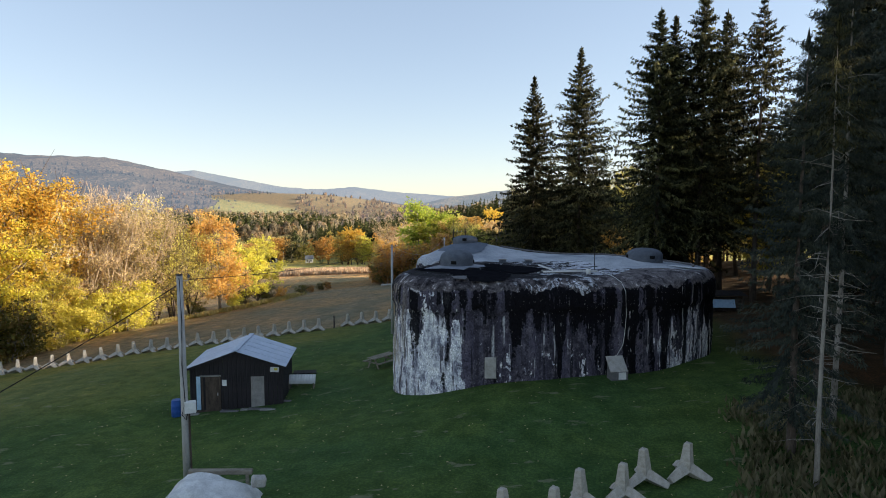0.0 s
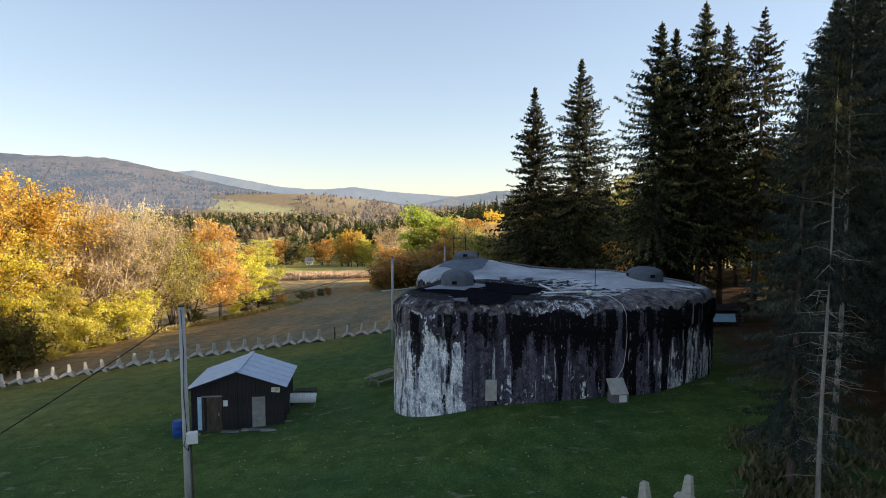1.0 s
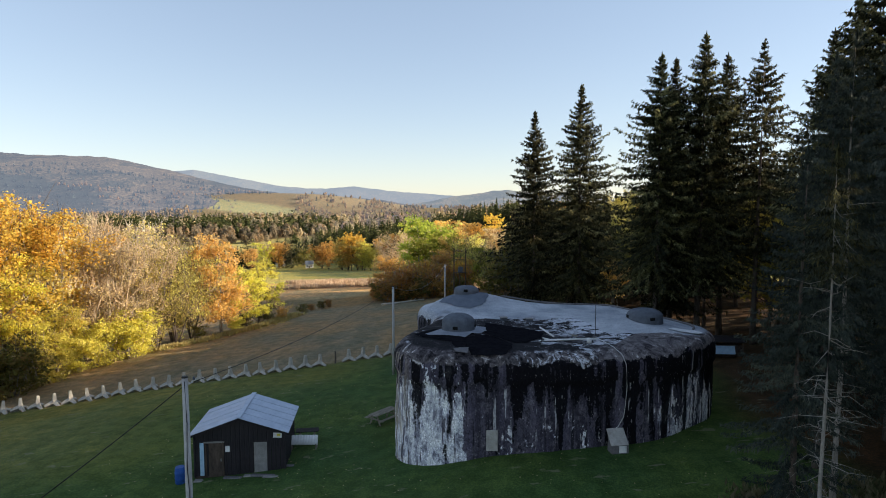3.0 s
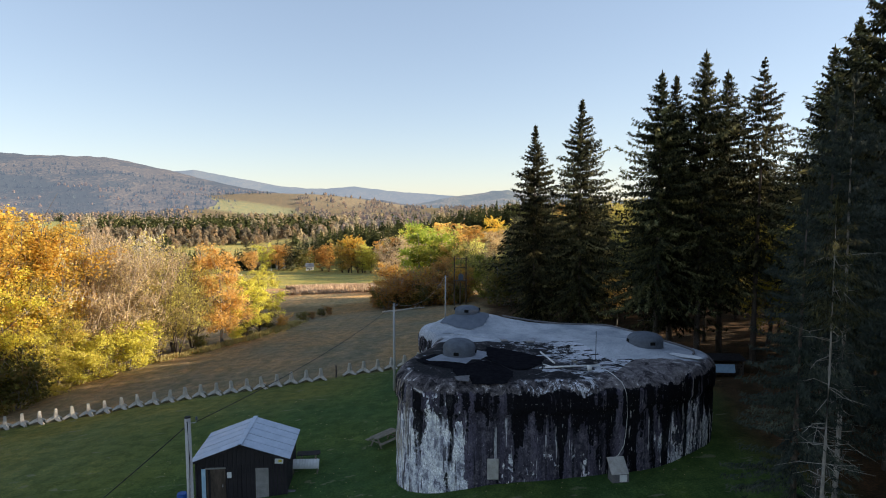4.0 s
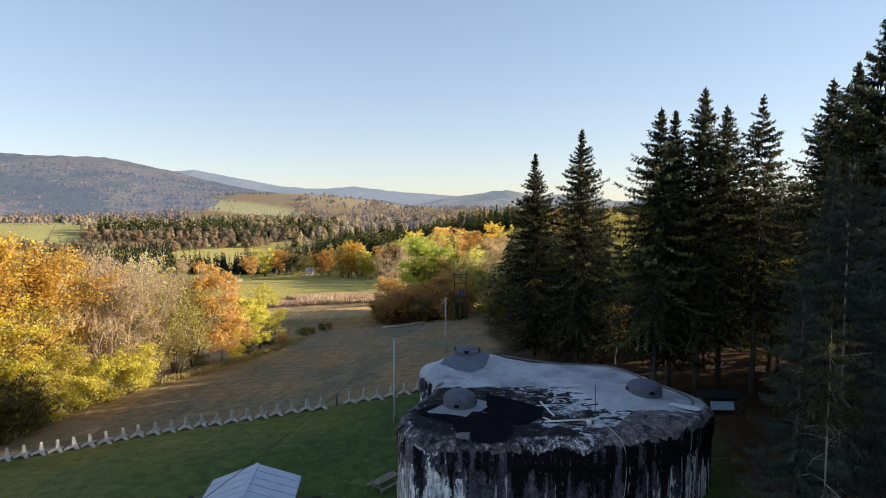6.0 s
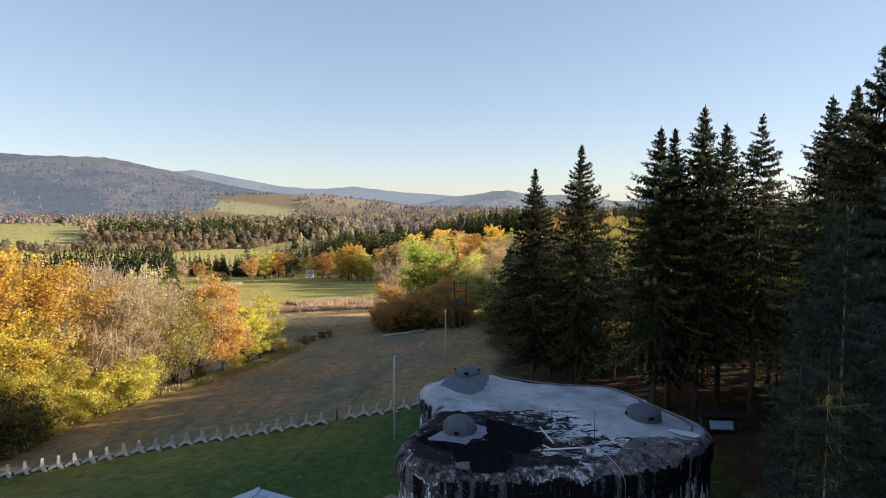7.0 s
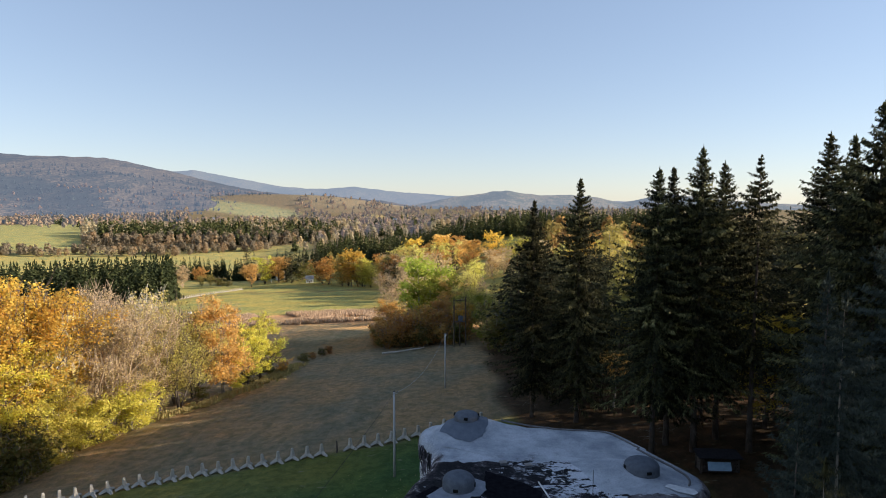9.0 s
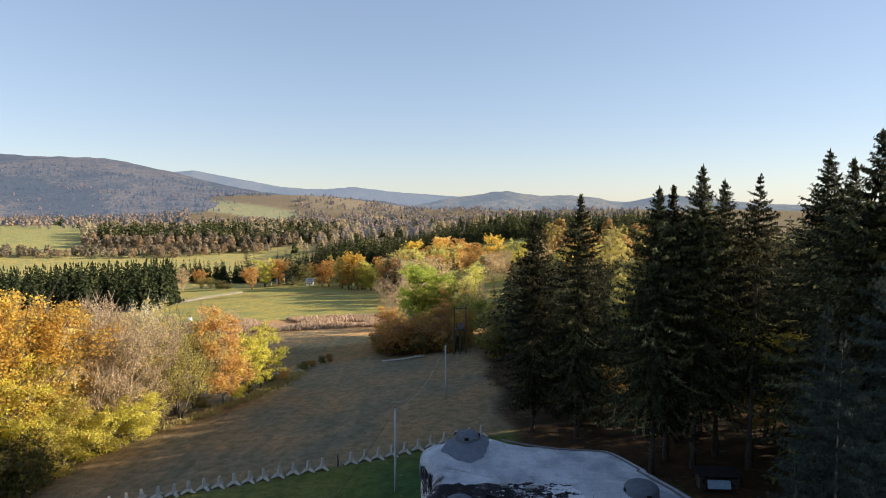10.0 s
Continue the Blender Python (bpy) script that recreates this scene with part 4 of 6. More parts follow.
taken = [(23.6, 55.3), (20, 54.5), (26.8, 58.5), (38.8, 61), (10.4, 69.3), (21.8, 57.5), (15.4, 66), (27.6, 38.4), (30.4, 45), (34.5, 46.5), (37, 50.5), (28.3, 54.2), (46.5, 62), (18.5, 66.5), (23.6, 50.4)]
fill = random.Random(21)
inner = []
tries = 0
while len(inner) < 170 and tries < 20000:
    tries += 1
    x, y = fill.uniform(9, 75), fill.uniform(2, 150)
    edge = 31 if y < 30 else 33 + (y - 30) * 0.1 if y < 58 else 24 if y < 66 else 12.5 + (y - 66) * 0.13
    if 15.2 < math.degrees(math.atan2(x, y)) < 18.4 and 55 < y < 110:
        continue
    if x > edge and clear(x, y, taken, 4.0):
        taken.append((x, y))
        # lower behind the gap in the row of tall trees, full height elsewhere
        az = math.degrees(math.atan2(x, y))
        top = 12.2 + (0.085 if 7.5 < az < 15.2 else 0.125 if az > 19 else 0.035) * math.hypot(x, y) if y > 30 else 28
        # lower trees towards the sun let light onto the tall group
        u, v = (x - 25) * 0.9986 + (y - 56) * 0.0523, (y - 56) * 0.9986 - (x - 25) * 0.0523
        # taller trees out of view shade the foreground; lower tops end the field's shade
        top = 35 if az > 37 else 14.8 if az < 20 and y > 80 else top
        s = min(0.62 if 5 < u < 45 and abs(v) < 7 else 1.15 if az > 37 else 1.0, max(0.5, (top - gz(x, y)) / 26.0)) * fill.uniform(0.86, 1.0)
        inner.append((x, y, s))
# thick stand added along the far side of the field to shade it
for i in range(900):
    x, y = fill.uniform(12, 32), fill.uniform(72, 118)
    if 15.2 < math.degrees(math.atan2(x, y)) < 18.4:
        continue
    if x > 11.5 + (y - 66) * 0.10 and clear(x, y, taken, 3.0):
        taken.append((x, y))
        az = math.degrees(math.atan2(x, y))
        top = 14.8 if y > 80 else 12.2 + (0.085 if 7.5 < az < 15.2 else 0.055) * math.hypot(x, y)
        inner.append((x, y, (top - gz(x, y)) / 26.0 * fill.uniform(0.88, 1.0)))
# more trees added behind it, whose tops end the shade over the field
for i in range(700):
    x, y = fill.uniform(11, 46), fill.uniform(98, 150)
    if x > 11 + (y - 100) * 0.14 and clear(x, y, taken, 2.9):
        taken.append((x, y))
        inner.append((x, y, (14.8 - gz(x, y)) / 26.0 * fill.uniform(0.92, 1.0)))
# dense wood, mostly out of view, added to keep sun off the bunker
for i in range(500):
    x, y = fill.uniform(33, 62), fill.uniform(32, 62)
    if x > 31 + (y - 30) * 0.12 and clear(x, y, taken, 3.3):
        taken.append((x, y))
        inner.append((x, y, fill.uniform(0.55, 0.64) if y > 55 else fill.uniform(0.78, 0.92)))
plant(INNER, inner)
# spruces added out of view so low sun can't pass beneath the crowns
BLOCKER = spruce(15.0, 4.2, 0.8, 19, "young spruce added out of view to block low sun", 0, None, step=1.2, per=7, sprays=6, spray=1.5)
under = []
for i in range(350):
    x, y = fill.uniform(25, 58), fill.uniform(5, 56)
    if x > 0.62 * y + 9 and x > 24 and clear(x, y, taken, 2.6):
        taken.append((x, y))
        under.append((x, y, fill.uniform(0.6, 1.1)))
plant(BLOCKER, under)
# the spruces close to the path of the eye
POLE_TREE = spruce(15.5, 1.5, 11.5, 14, "thin spruce with a bare grey trunk and dead lower twigs", 70, M_BARK_GREY, 0.55, step=0.4, sprays=34, spray=0.34, hang=0.8, slim=0.12)
plant(POLE_TREE, [(12.45, 19.3, 1.0), (18.4, 22.0, 1.1), (21.5, 26.5, 1.2)])
SPARSE = spruce(19.9, 3.7, 7.0, 15, "young blue-green spruce with its trunk showing through", 60, M_BARK_GREY, 0.65, M_SPRUCE_NEAR, thin=0.8, step=0.46, per=9, sprays=105, spray=0.30, hang=0.9, slim=0.11)
plant(SPARSE, [(15.9, 23.8, 1.0), (20.5, 25.0, 1.03)])
DENSE = spruce(17.5, 3.0, 2.0, 17, "dense spruce with dark boughs hanging low", 40, None, 1.0, M_SPRUCE_NEAR, sprays=95, spray=0.30, step=0.48, per=9, thin=0.85, hang=0.9, slim=0.11)
plant(DENSE, [(13.0, 21.8, 0.9), (18.2, 28.5, 1.15), (23.5, 31.0, 1.4), (22.5, 21.0, 1.2)])

# autumn trees along the left of the field
YEL = broadleaf(17, 3.5, 31, M_LEAF_YELLOW, "tall tree with bright yellow autumn leaves", 9500, 0.10, bare=0.12, twigs=200, bark=M_BARK, tight=0.38)
AMB = broadleaf(17, 3.6, 36, M_LEAF_AMBER, "tall tree with amber yellow autumn leaves", 9500, 0.105, bare=0.24, twigs=200, bark=M_BARK, tight=0.38)
ORA = broadleaf(14.5, 3.9, 32, M_LEAF_ORANGE, "tall oval tree with orange autumn leaves", 11000, 0.13, bare=0.12, twigs=150, tight=0.40, shape=0.85)
GRN = broadleaf(12.5, 4.4, 33, M_LEAF_GREEN, "spreading tree with yellow-green leaves", 8000, 0.16, bare=0.05, stems=2, tight=0.30)
LIM = broadleaf(12.0, 3.0, 43, M_LEAF_LIME, "slim tree with lime-yellow autumn leaves", 8000, 0.105, bare=0.08, twigs=120, bark=M_BARK)
OLI = broadleaf(13.5, 4.2, 37, M_LEAF_OLIVE, "many-stemmed willow with thin olive leaves", 9000, 0.09, bare=0.08, stems=3, twigs=600, tight=0.42, bark=M_BARK, steep=1.2)
BAR = broadleaf(18, 3.2, 34, M_LEAF_BROWN, "almost bare tree with pale brown twigs and a few tan leaves", 5500, 0.088, twigs=900, stems=2, bark=M_BARK_TAN, tight=0.42, steep=1.25)
BIR = broadleaf(18, 2.8, 38, M_LEAF_PALE, "pale-stemmed tree with a thin straw-yellow crown", 4500, 0.10, bare=0.35, twigs=350, bark=M_BARK_PALE, steep=1.4)
BSH = broadleaf(6.0, 3.0, 35, M_LEAF_LIME, "bright yellow bush at the edge of the field", 8000, 0.10, bare=0.03, stems=4, name="bush")
BDK = broadleaf(5.0, 2.8, 39, M_LEAF_DARK, "dark green and brown bush at the edge of the field", 3000, 0.15, bare=0.03, stems=4, name="bush", twigs=100)
BBR = broadleaf(5.0, 2.6, 40, M_LEAF_RUST, "rust-brown bush at the end of the field", 2600, 0.15, bare=0.03, stems=4, name="bush", twigs=120)
plant(YEL, [(-50.5, 68.5, 1.05), (-52, 74, 1.2), (-58, 65, 1.2), (-51.5, 71.5, 1.2), (-55, 62, 1.15)])
plant(AMB, [(-53.5, 67.5, 1.52), (-50.8, 75.5, 1.45), (-57, 73, 1.45), (-56, 60, 1.33), (-54.6, 71, 1.58), (-53.5, 79, 1.38), (-60, 71, 1.45)])
plant(LIM, [(-49.6, 71.0, 0.85), (-48.4, 73.6, 0.95), (-52.6, 65, 0.9), (-33.9, 101.5, 1.0), (-33.0, 105.5, 1.12)])
plant(ORA, [(-36.4, 96.8, 1.2), (-61, 74, 1.2), (-52.5, 62, 0.6)])
plant(OLI, [(-42.2, 86.8, 1.22), (-41.2, 91.0, 1.12), (-43.4, 94.5, 1.1), (-44.5, 92, 1.2), (-41.5, 97, 0.95), (-50, 98, 1.0)])
plant(BAR, [(-47.8, 79.8, 1.03), (-46.0, 82.2, 1.10), (-44.6, 85.3, 1.03), (-49.6, 78.8, 1.10), (-47.5, 86, 1.15), (-52, 86, 1.21), (-54, 82, 1.21), (-50, 82.5, 1.18), (-56, 92, 1.10), (-44.5, 97, 0.85), (-52, 96, 0.97), (-47.0, 91, 0.92)])
plant(BIR, [(-44.6, 87.2, 1.15), (-43.9, 84.2, 1.02), (-48, 93, 0.98), (-51.5, 72, 1.0), (-49.6, 75.6, 1.05)])
plant(BSH, [(-43.3, 81.3, 1.15), (-48.2, 71, 0.8), (-45.8, 77.4, 1.05), (-48.0, 76.2, 0.8), (-35.0, 99.5, 0.4)])
plant(BDK, [(-48.5, 66, 1.1), (-50.5, 64, 1.3), (-53.0, 61.5, 1.4), (-56, 58.5, 1.3), (-34.5, 102.5, 0.5), (-33, 109.5, 0.6), (-39.2, 95.2, 0.4), (-49.5, 68, 0.9)])
# thicket at the end of the field
plant(BBR, [(-11.5, 125.5, 0.95), (-8.2, 126.2, 1.35), (-5.0, 125.6, 0.8), (-2.2, 126.8, 1.2), (0.8, 125, 0.9), (-10.5, 130, 1.4), (-14, 131, 0.9), (3, 129, 1.3), (-6, 131, 1.6), (-15.5, 138, 0.8), (12.5, 117, 0.9), (-30.5, 111, 0.45), (-27, 121, 0.3), (-24.5, 126, 0.35)])
plant(BDK, [(-9.5, 125.2, 0.7), (-3.6, 125.2, 0.9), (2.2, 124.6, 0.8), (-12.8, 127.5, 0.8), (-6.8, 125.4, 0.5), (-28, 118, 0.35), (-25.5, 124, 0.3)], False)
plant(GRN, [(-5.8, 150, 1.55), (-2.5, 146, 1.25), (9.5, 122, 0.8), (5.5, 140, 0.9)])
plant(OLI, [(4.5, 136, 0.9), (10, 114, 0.7), (14, 120, 0.8), (7, 150, 1.0)], False)
plant(ORA, [(0.5, 131, 0.72), (-10.5, 134, 0.62), (-12.5, 137, 0.72), (4.0, 133, 0.62), (1.5, 144, 0.95), (-7.5, 129.5, 0.42)], False)
plant(AMB, [(-4, 134, 0.55), (-11.2, 129.0, 0.36), (3.0, 128, 0.5), (-1.5, 130.5, 0.4)], False)
ORA_SMALL = broadleaf(9.5, 1.6, 76, M_LEAF_ORANGE, "young tree with orange leaves at the edge of the spruces", 1400, 0.12, bare=0.5)
plant(ORA_SMALL, [(20.1, 69.5, 0.85)])
plant(YEL, [(32.5, 59.5, 0.85), (36.5, 74, 0.9)], False)
plant(BAR, [(-13.5, 160, 0.85), (-11, 168, 0.95), (8, 165, 0.7), (-140, 300, 0.8), (-125, 275, 0.7), (-62, 158, 0.45), (-58, 165, 0.4)], False)
# trees out in the meadows, leafy to the ground
AMB_FAR = broadleaf(17, 5.0, 72, M_LEAF_AMBER, "amber autumn tree in the meadows", 1900, 0.32, bare=0.06, stems=2, bark=M_BARK, tight=0.38)
YEL_FAR = broadleaf(17, 4.8, 73, M_LEAF_LIME, "yellow-green autumn tree in the meadows", 1900, 0.32, bare=0.06, stems=2, bark=M_BARK, tight=0.38)
ORA_FAR = broadleaf(14.5, 5.2, 74, M_LEAF_ORANGE, "rounded tree with orange leaves in the meadows", 1900, 0.32, bare=0.16, bark=M_BARK, tight=0.38)
OLI_FAR = broadleaf(15, 5.0, 77, M_LEAF_OLIVE, "olive-brown autumn tree in the meadows", 1900, 0.30, bare=0.05, stems=2, bark=M_BARK, tight=0.4)
BRN_FAR = broadleaf(15, 4.6, 75, M_LEAF_BROWN, "nearly bare pinkish-brown tree in the meadows", 1600, 0.26, bare=0.06, twigs=250, bark=M_BARK_TAN, stems=2, tight=0.45)
RST_FAR = broadleaf(14, 5.0, 78, M_LEAF_RUST, "rust-brown autumn tree in the meadows", 1700, 0.32, bare=0.05, stems=2, bark=M_BARK, tight=0.38)
plant(ORA_FAR, [(-118.7, 368.3, 1.12), (-110.6, 398.8, 1.35), (-54, 351, 1.15), (17.3, 336, 1.25), (-2.2, 405.9, 1.5), (55.3, 186, 1.0), (8, 360, 1.3), (24, 290, 0.9)])
plant(YEL_FAR, [(-118, 393, 1.2), (-45, 341, 1.05), (-41, 337, 0.9), (-19.2, 391.8, 1.2), (-14, 330, 1.05), (-9, 240, 0.9), (38, 300, 1.0)])
plant(AMB_FAR, [(-57, 356, 1.4), (-50, 350, 1.3), (2, 380, 1.2), (48, 215, 1.1), (60, 260, 1.15), (30, 330, 1.1), (-24, 420, 1.2), (-112, 407, 1.0)])
plant(OLI_FAR, [(-61, 360, 1.35), (-47, 346, 1.25), (9.2, 205, 0.8), (4.5, 190, 0.7), (42, 180, 0.95), (50, 240, 1.2), (13, 240, 0.85), (-157.4, 386.7, 0.5), (-152, 388, 0.55), (62, 205, 1.1), (36, 215, 0.95)])
plant(BRN_FAR, [(-26, 350, 1.2), (-164, 373, 1.05), (22, 266.5, 0.95), (28, 275, 0.95), (-20, 312, 1.1), (-14, 262, 1.0), (-11, 215, 0.95), (0, 225, 0.9), (-125, 415, 1.3), (45, 280, 1.1), (-36, 372, 1.2)])
plant(RST_FAR, [(-71, 369, 1.3), (-76, 374, 1.15), (-179.7, 440, 0.9), (-30, 362, 1.1), (10, 395, 1.3), (33, 250, 0.9), (14, 300, 0.9)])
# trees added behind the thicket, largely hidden, to throw long shadows over the meadow
plant(BRN_FAR, [(-6, 232, 1.1), (-16, 262, 1.2), (-24, 300, 1.3), (-30, 345, 1.3), (-3, 250, 1.2), (-12, 246, 1.2)], False)
plant(OLI_FAR, [(-9, 285, 1.35), (-14, 322, 1.4), (-1, 300, 1.4), (-28, 392, 1.4), (-27, 332, 1.4), (-22, 318, 1.35)], False)
plant(RST_FAR, [(-20, 366, 1.45), (-34, 372, 1.4), (-33, 355, 1.4), (-12, 342, 1.5), (-20, 280, 1.35), (-5, 268, 1.35)], False)
plant(INNER, [(-2, 240, 0.62), (-8, 275, 0.7), (-3, 290, 0.75), (-16, 312, 0.75), (-7, 325, 0.8), (-22, 352, 0.75), (-14, 375, 0.8), (4, 262, 0.7), (3, 310, 0.8)], False)
plant(BDK, [(-140.6, 375.3, 1.1), (-136, 376, 0.7), (-93.4, 396, 2.3), (-22, 380, 1.4), (14.5, 108, 1.4), (11.5, 110, 1.6)], False)
plant(LARCH, [(64, 230, 1.05), (58, 220, 0.95), (69, 243, 1.1), (54, 200, 0.85), (74, 255, 1.1), (60, 190, 0.8), (47, 165, 0.8)], False)
MEADOW_SPRUCE = spruce(20, 4.2, 0.5, 20, "dark spruce standing among the meadow trees", 0, step=1.1, per=8, sprays=7, spray=1.5)
plant(MEADOW_SPRUCE, [(-98.7, 387.7, 1.15), (-104, 394, 1.0), (-94, 402, 1.05), (-108, 410, 1.1), (-150, 455, 1.35), (-146, 460, 1.1), (-35, 392, 1.2), (11.2, 186.5, 0.5), (14.4, 168, 0.6), (16.5, 172, 0.5), (-29, 386, 1.0), (-118, 425, 1.15), (-88, 415, 1.0), (52, 262, 1.1), (18, 160, 0.55)])
# more spruces added there to deepen the shadows over the meadow
plant(MEADOW_SPRUCE, [(-13, 226, 0.75), (-20, 248, 0.85), (-18, 270, 0.9), (-26, 286, 0.95), (-24, 308, 1.0), (-30, 326, 1.0), (-33, 343, 1.05), (-38, 362, 1.0), (-12, 258, 0.85)], False)


# ---- far woods ----
def far_wood(name, protos, places, material, label):
    out, tone = [], []
    g = np.random.default_rng(5)
    for x, y, s, *z in places:
        q = protos[g.integers(len(protos))]
        a = g.uniform(0, 6.283)
        c, d = math.cos(a), math.sin(a)
        r = q @ np.array([[c, d, 0], [-d, c, 0], [0, 0, 1]]) * s
        out.append(r + np.array([x, y, z[0] if z else gz(x, y) - 0.2]))
        tone.append(np.full(len(q), g.uniform(0, 1)))
    ob = quad_mesh(name, np.concatenate(out), material, None, np.concatenate(tone))
    return tagged(ob, label, "trees", kind="stuff")


def clump_quads(h, spread, n, size, seed):
    g = np.random.default_rng(seed)
    w = unit(g.normal(size=(n, 3)))
    u = w * g.uniform(0.7, 1, (n, 1))
    lump = 1 + 0.25 * np.sin(u[:, :1] * 5 + seed) * np.cos(u[:, 1:2] * 4)
    taper = 1 - 0.38 * np.clip(u[:, 2:3], -0.4, 1)
    p = u * lump * np.array([spread, spread, h * 0.48]) * np.c_[taper, taper, np.ones_like(taper)] + np.array([0, 0, h * 0.5])
    face = unit(w + g.normal(size=(n, 3)) * 0.35)
    d = unit(np.cross(face, g.normal(size=(n, 3))))
    side = np.cross(face, d)
    return kites(p - d * size, p + d * size, side, np.full(n, size * 0.8))


fw = random.Random(3)
def far_spruce_quads(h, width, n, size, seed):
    """A distant conifer: drooping boughs over a narrow cone."""
    g = np.random.default_rng(seed)
    f = 1 - np.sqrt(g.uniform(0.001, 1, n))
    a = g.uniform(0, 6.283, n)
    out_d = np.c_[np.cos(a), np.sin(a), np.zeros(n)]
    reach = width * ((1 - f) ** 0.9 + 0.06) * g.uniform(0.65, 1.1, n)
    ln = size * (0.5 + 0.7 * (1 - f))
    tip = out_d * reach[:, None] + np.array([0, 0, 1.0]) * (0.4 + f * (h - 0.6))[:, None]
    d = unit(out_d * 0.8 + np.array([0, 0, -0.5]) + g.normal(size=(n, 3)) * 0.3)
    side = unit(np.cross(d, g.normal(size=(n, 3)) * 0.6 + np.array([0, 0, 1.0])))
    top = np.array([[0, 0, h * 0.9]] * 2)
    return np.concatenate([kites(tip - d * ln[:, None], tip, side, ln * 0.36), kites(top, top + np.array([0, 0, h * 0.1]), np.array([[1.0, 0, 0], [0, 1, 0]]), np.full(2, 0.25))])


belt_conif = [far_spruce_quads(18, 3.5, 170, 1.7, 70 + i) for i in range(4)]
conif = [far_spruce_quads(18, 3.2, 110, 2.1, 50 + i) for i in range(4)]
small_conif = [far_spruce_quads(16, 4.0, 40, 3.6, 55 + i) for i in range(3)]
clump = [clump_quads(12.5, 3.3, 110, 1.05, 60 + i) for i in range(4)]
small_clump = [clump_quads(11.5, 3.7, 34, 2.1, 63 + i) for i in range(3)]


def scatter(n, a0, a1, r0, r1, lo, hi, thick=-0.1):
    """Places in a sector of azimuth and distance, crowded into groves."""
    out = []
    while len(out) < n:
        a, r = radians(fw.uniform(a0, a1)), fw.uniform(r0, r1)
        x, y = r * math.sin(a), r * math.cos(a)
        if noise.noise((x * 0.012, y * 0.012, 4)) > thick:
            out.append((x, y, fw.uniform(lo, hi)))
    return out


def row(n, x0, y0, x1, y1, wide, lo, hi):
    """Places along a line, spread to both sides of it."""
    out = []
    for i in range(n):
        t = (i + fw.random()) / n
        out.append((x0 + (x1 - x0) * t + fw.uniform(-wide, wide), y0 + (y1 - y0) * t + fw.uniform(-wide, wide), fw.uniform(lo, hi)))
    return out


far_wood("conifer_belt", belt_conif, scatter(430, -46, -24.4, 268, 318, 0.98, 1.18, -1) + scatter(80, -46, -26, 255, 268, 0.7, 1.0, -1), M_BELT, "dense belt of dark conifers beyond the meadow")
far_wood("conifer_row", belt_conif, row(90, -225, 462, -100, 448, 5, 0.85, 1.05), M_BELT, "row of dark conifers along the edge of a field")
far_wood("conifer_wood", conif, scatter(720, -12, 24, 430, 560, 0.85, 1.2, -1) + scatter(60, -12.5, -9, 420, 470, 0.7, 1.05, -1), M_SPRUCE_FAR, "dark conifer wood on the far rise")
far_wood("brown_wood", clump, row(70, -500, 590, -265, 640, 14, 0.65, 1.05) + row(60, -330, 640, -205, 700, 12, 0.65, 1.05) + scatter(60, -31, -22, 800, 860, 0.9, 1.4, -1) + scatter(130, -23, -10, 770, 900, 0.9, 1.6, -1), M_FAR_BROWN, "brown and straw-coloured autumn woods in the valley")
far_wood("mixed_wood", small_conif, scatter(380, -30, -20, 840, 980, 1.1, 1.6, -1) + scatter(420, -22, -10, 800, 1080, 1.0, 1.5) + scatter(140, -40, 12, 1200, 1900, 0.9, 1.4) + scatter(200, -14, 14, 650, 1200, 0.8, 1.2), M_SPRUCE_FAR, "dark conifers among the valley woods")
far_wood("orange_wood", clump, scatter(240, -31, -8, 860, 1150, 1.0, 1.7) + scatter(160, -14, 14, 620, 1100, 0.8, 1.3, -0.3), M_MID_AUTUMN, "orange and brown woods across the valley floor")
far_wood("rise_wood", clump, scatter(60, 8, 24, 330, 430, 0.9, 1.5, -1) + scatter(70, 11, 24, 200, 330, 0.8, 1.4, -1), M_RISE, "yellow, olive and rust-coloured trees on the rise behind the spruces")
far_wood("distant_wood", small_clump, scatter(420, -31, 12, 1080, 1400, 0.8, 1.25) + scatter(380, -40, 14, 1250, 1800, 0.9, 1.35) + scatter(200, -12, 14, 700, 1250, 0.9, 1.3), M_BACK_AUTUMN, "hazy brown and dull orange woods farther down the valley")
far_wood("backdrop_autumn_wood", small_clump, scatter(420, -40, -23, 1700, 2300, 1.0, 1.6) + scatter(560, -14, 18, 1800, 2650, 1.0, 1.6), M_BACK_AUTUMN, "hazy pale brown woods in the far valley")
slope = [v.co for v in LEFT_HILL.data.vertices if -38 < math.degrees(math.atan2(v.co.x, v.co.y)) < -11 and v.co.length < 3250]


def on_slope(n, lo, hi, thick):
    """Places on the wooded hillside, crowded into groves."""
    out = []
    while len(out) < n:
        p = slope[fw.randrange(len(slope))]
        if noise.noise((p.x * 0.005, p.y * 0.005, 8)) > thick:
            out.append((p.x + fw.uniform(-6, 6), p.y + fw.uniform(-25, 25), fw.uniform(lo, hi), p.z - 3))
    return out


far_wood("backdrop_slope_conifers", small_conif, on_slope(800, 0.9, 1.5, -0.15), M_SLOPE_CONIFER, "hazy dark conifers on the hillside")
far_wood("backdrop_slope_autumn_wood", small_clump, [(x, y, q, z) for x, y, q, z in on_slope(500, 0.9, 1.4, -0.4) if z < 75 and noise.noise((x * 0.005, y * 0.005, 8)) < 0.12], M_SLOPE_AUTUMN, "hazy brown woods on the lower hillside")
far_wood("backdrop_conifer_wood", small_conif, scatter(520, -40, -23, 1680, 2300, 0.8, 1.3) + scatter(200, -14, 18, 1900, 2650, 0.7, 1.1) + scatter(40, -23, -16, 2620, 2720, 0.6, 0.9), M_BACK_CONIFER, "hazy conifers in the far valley")


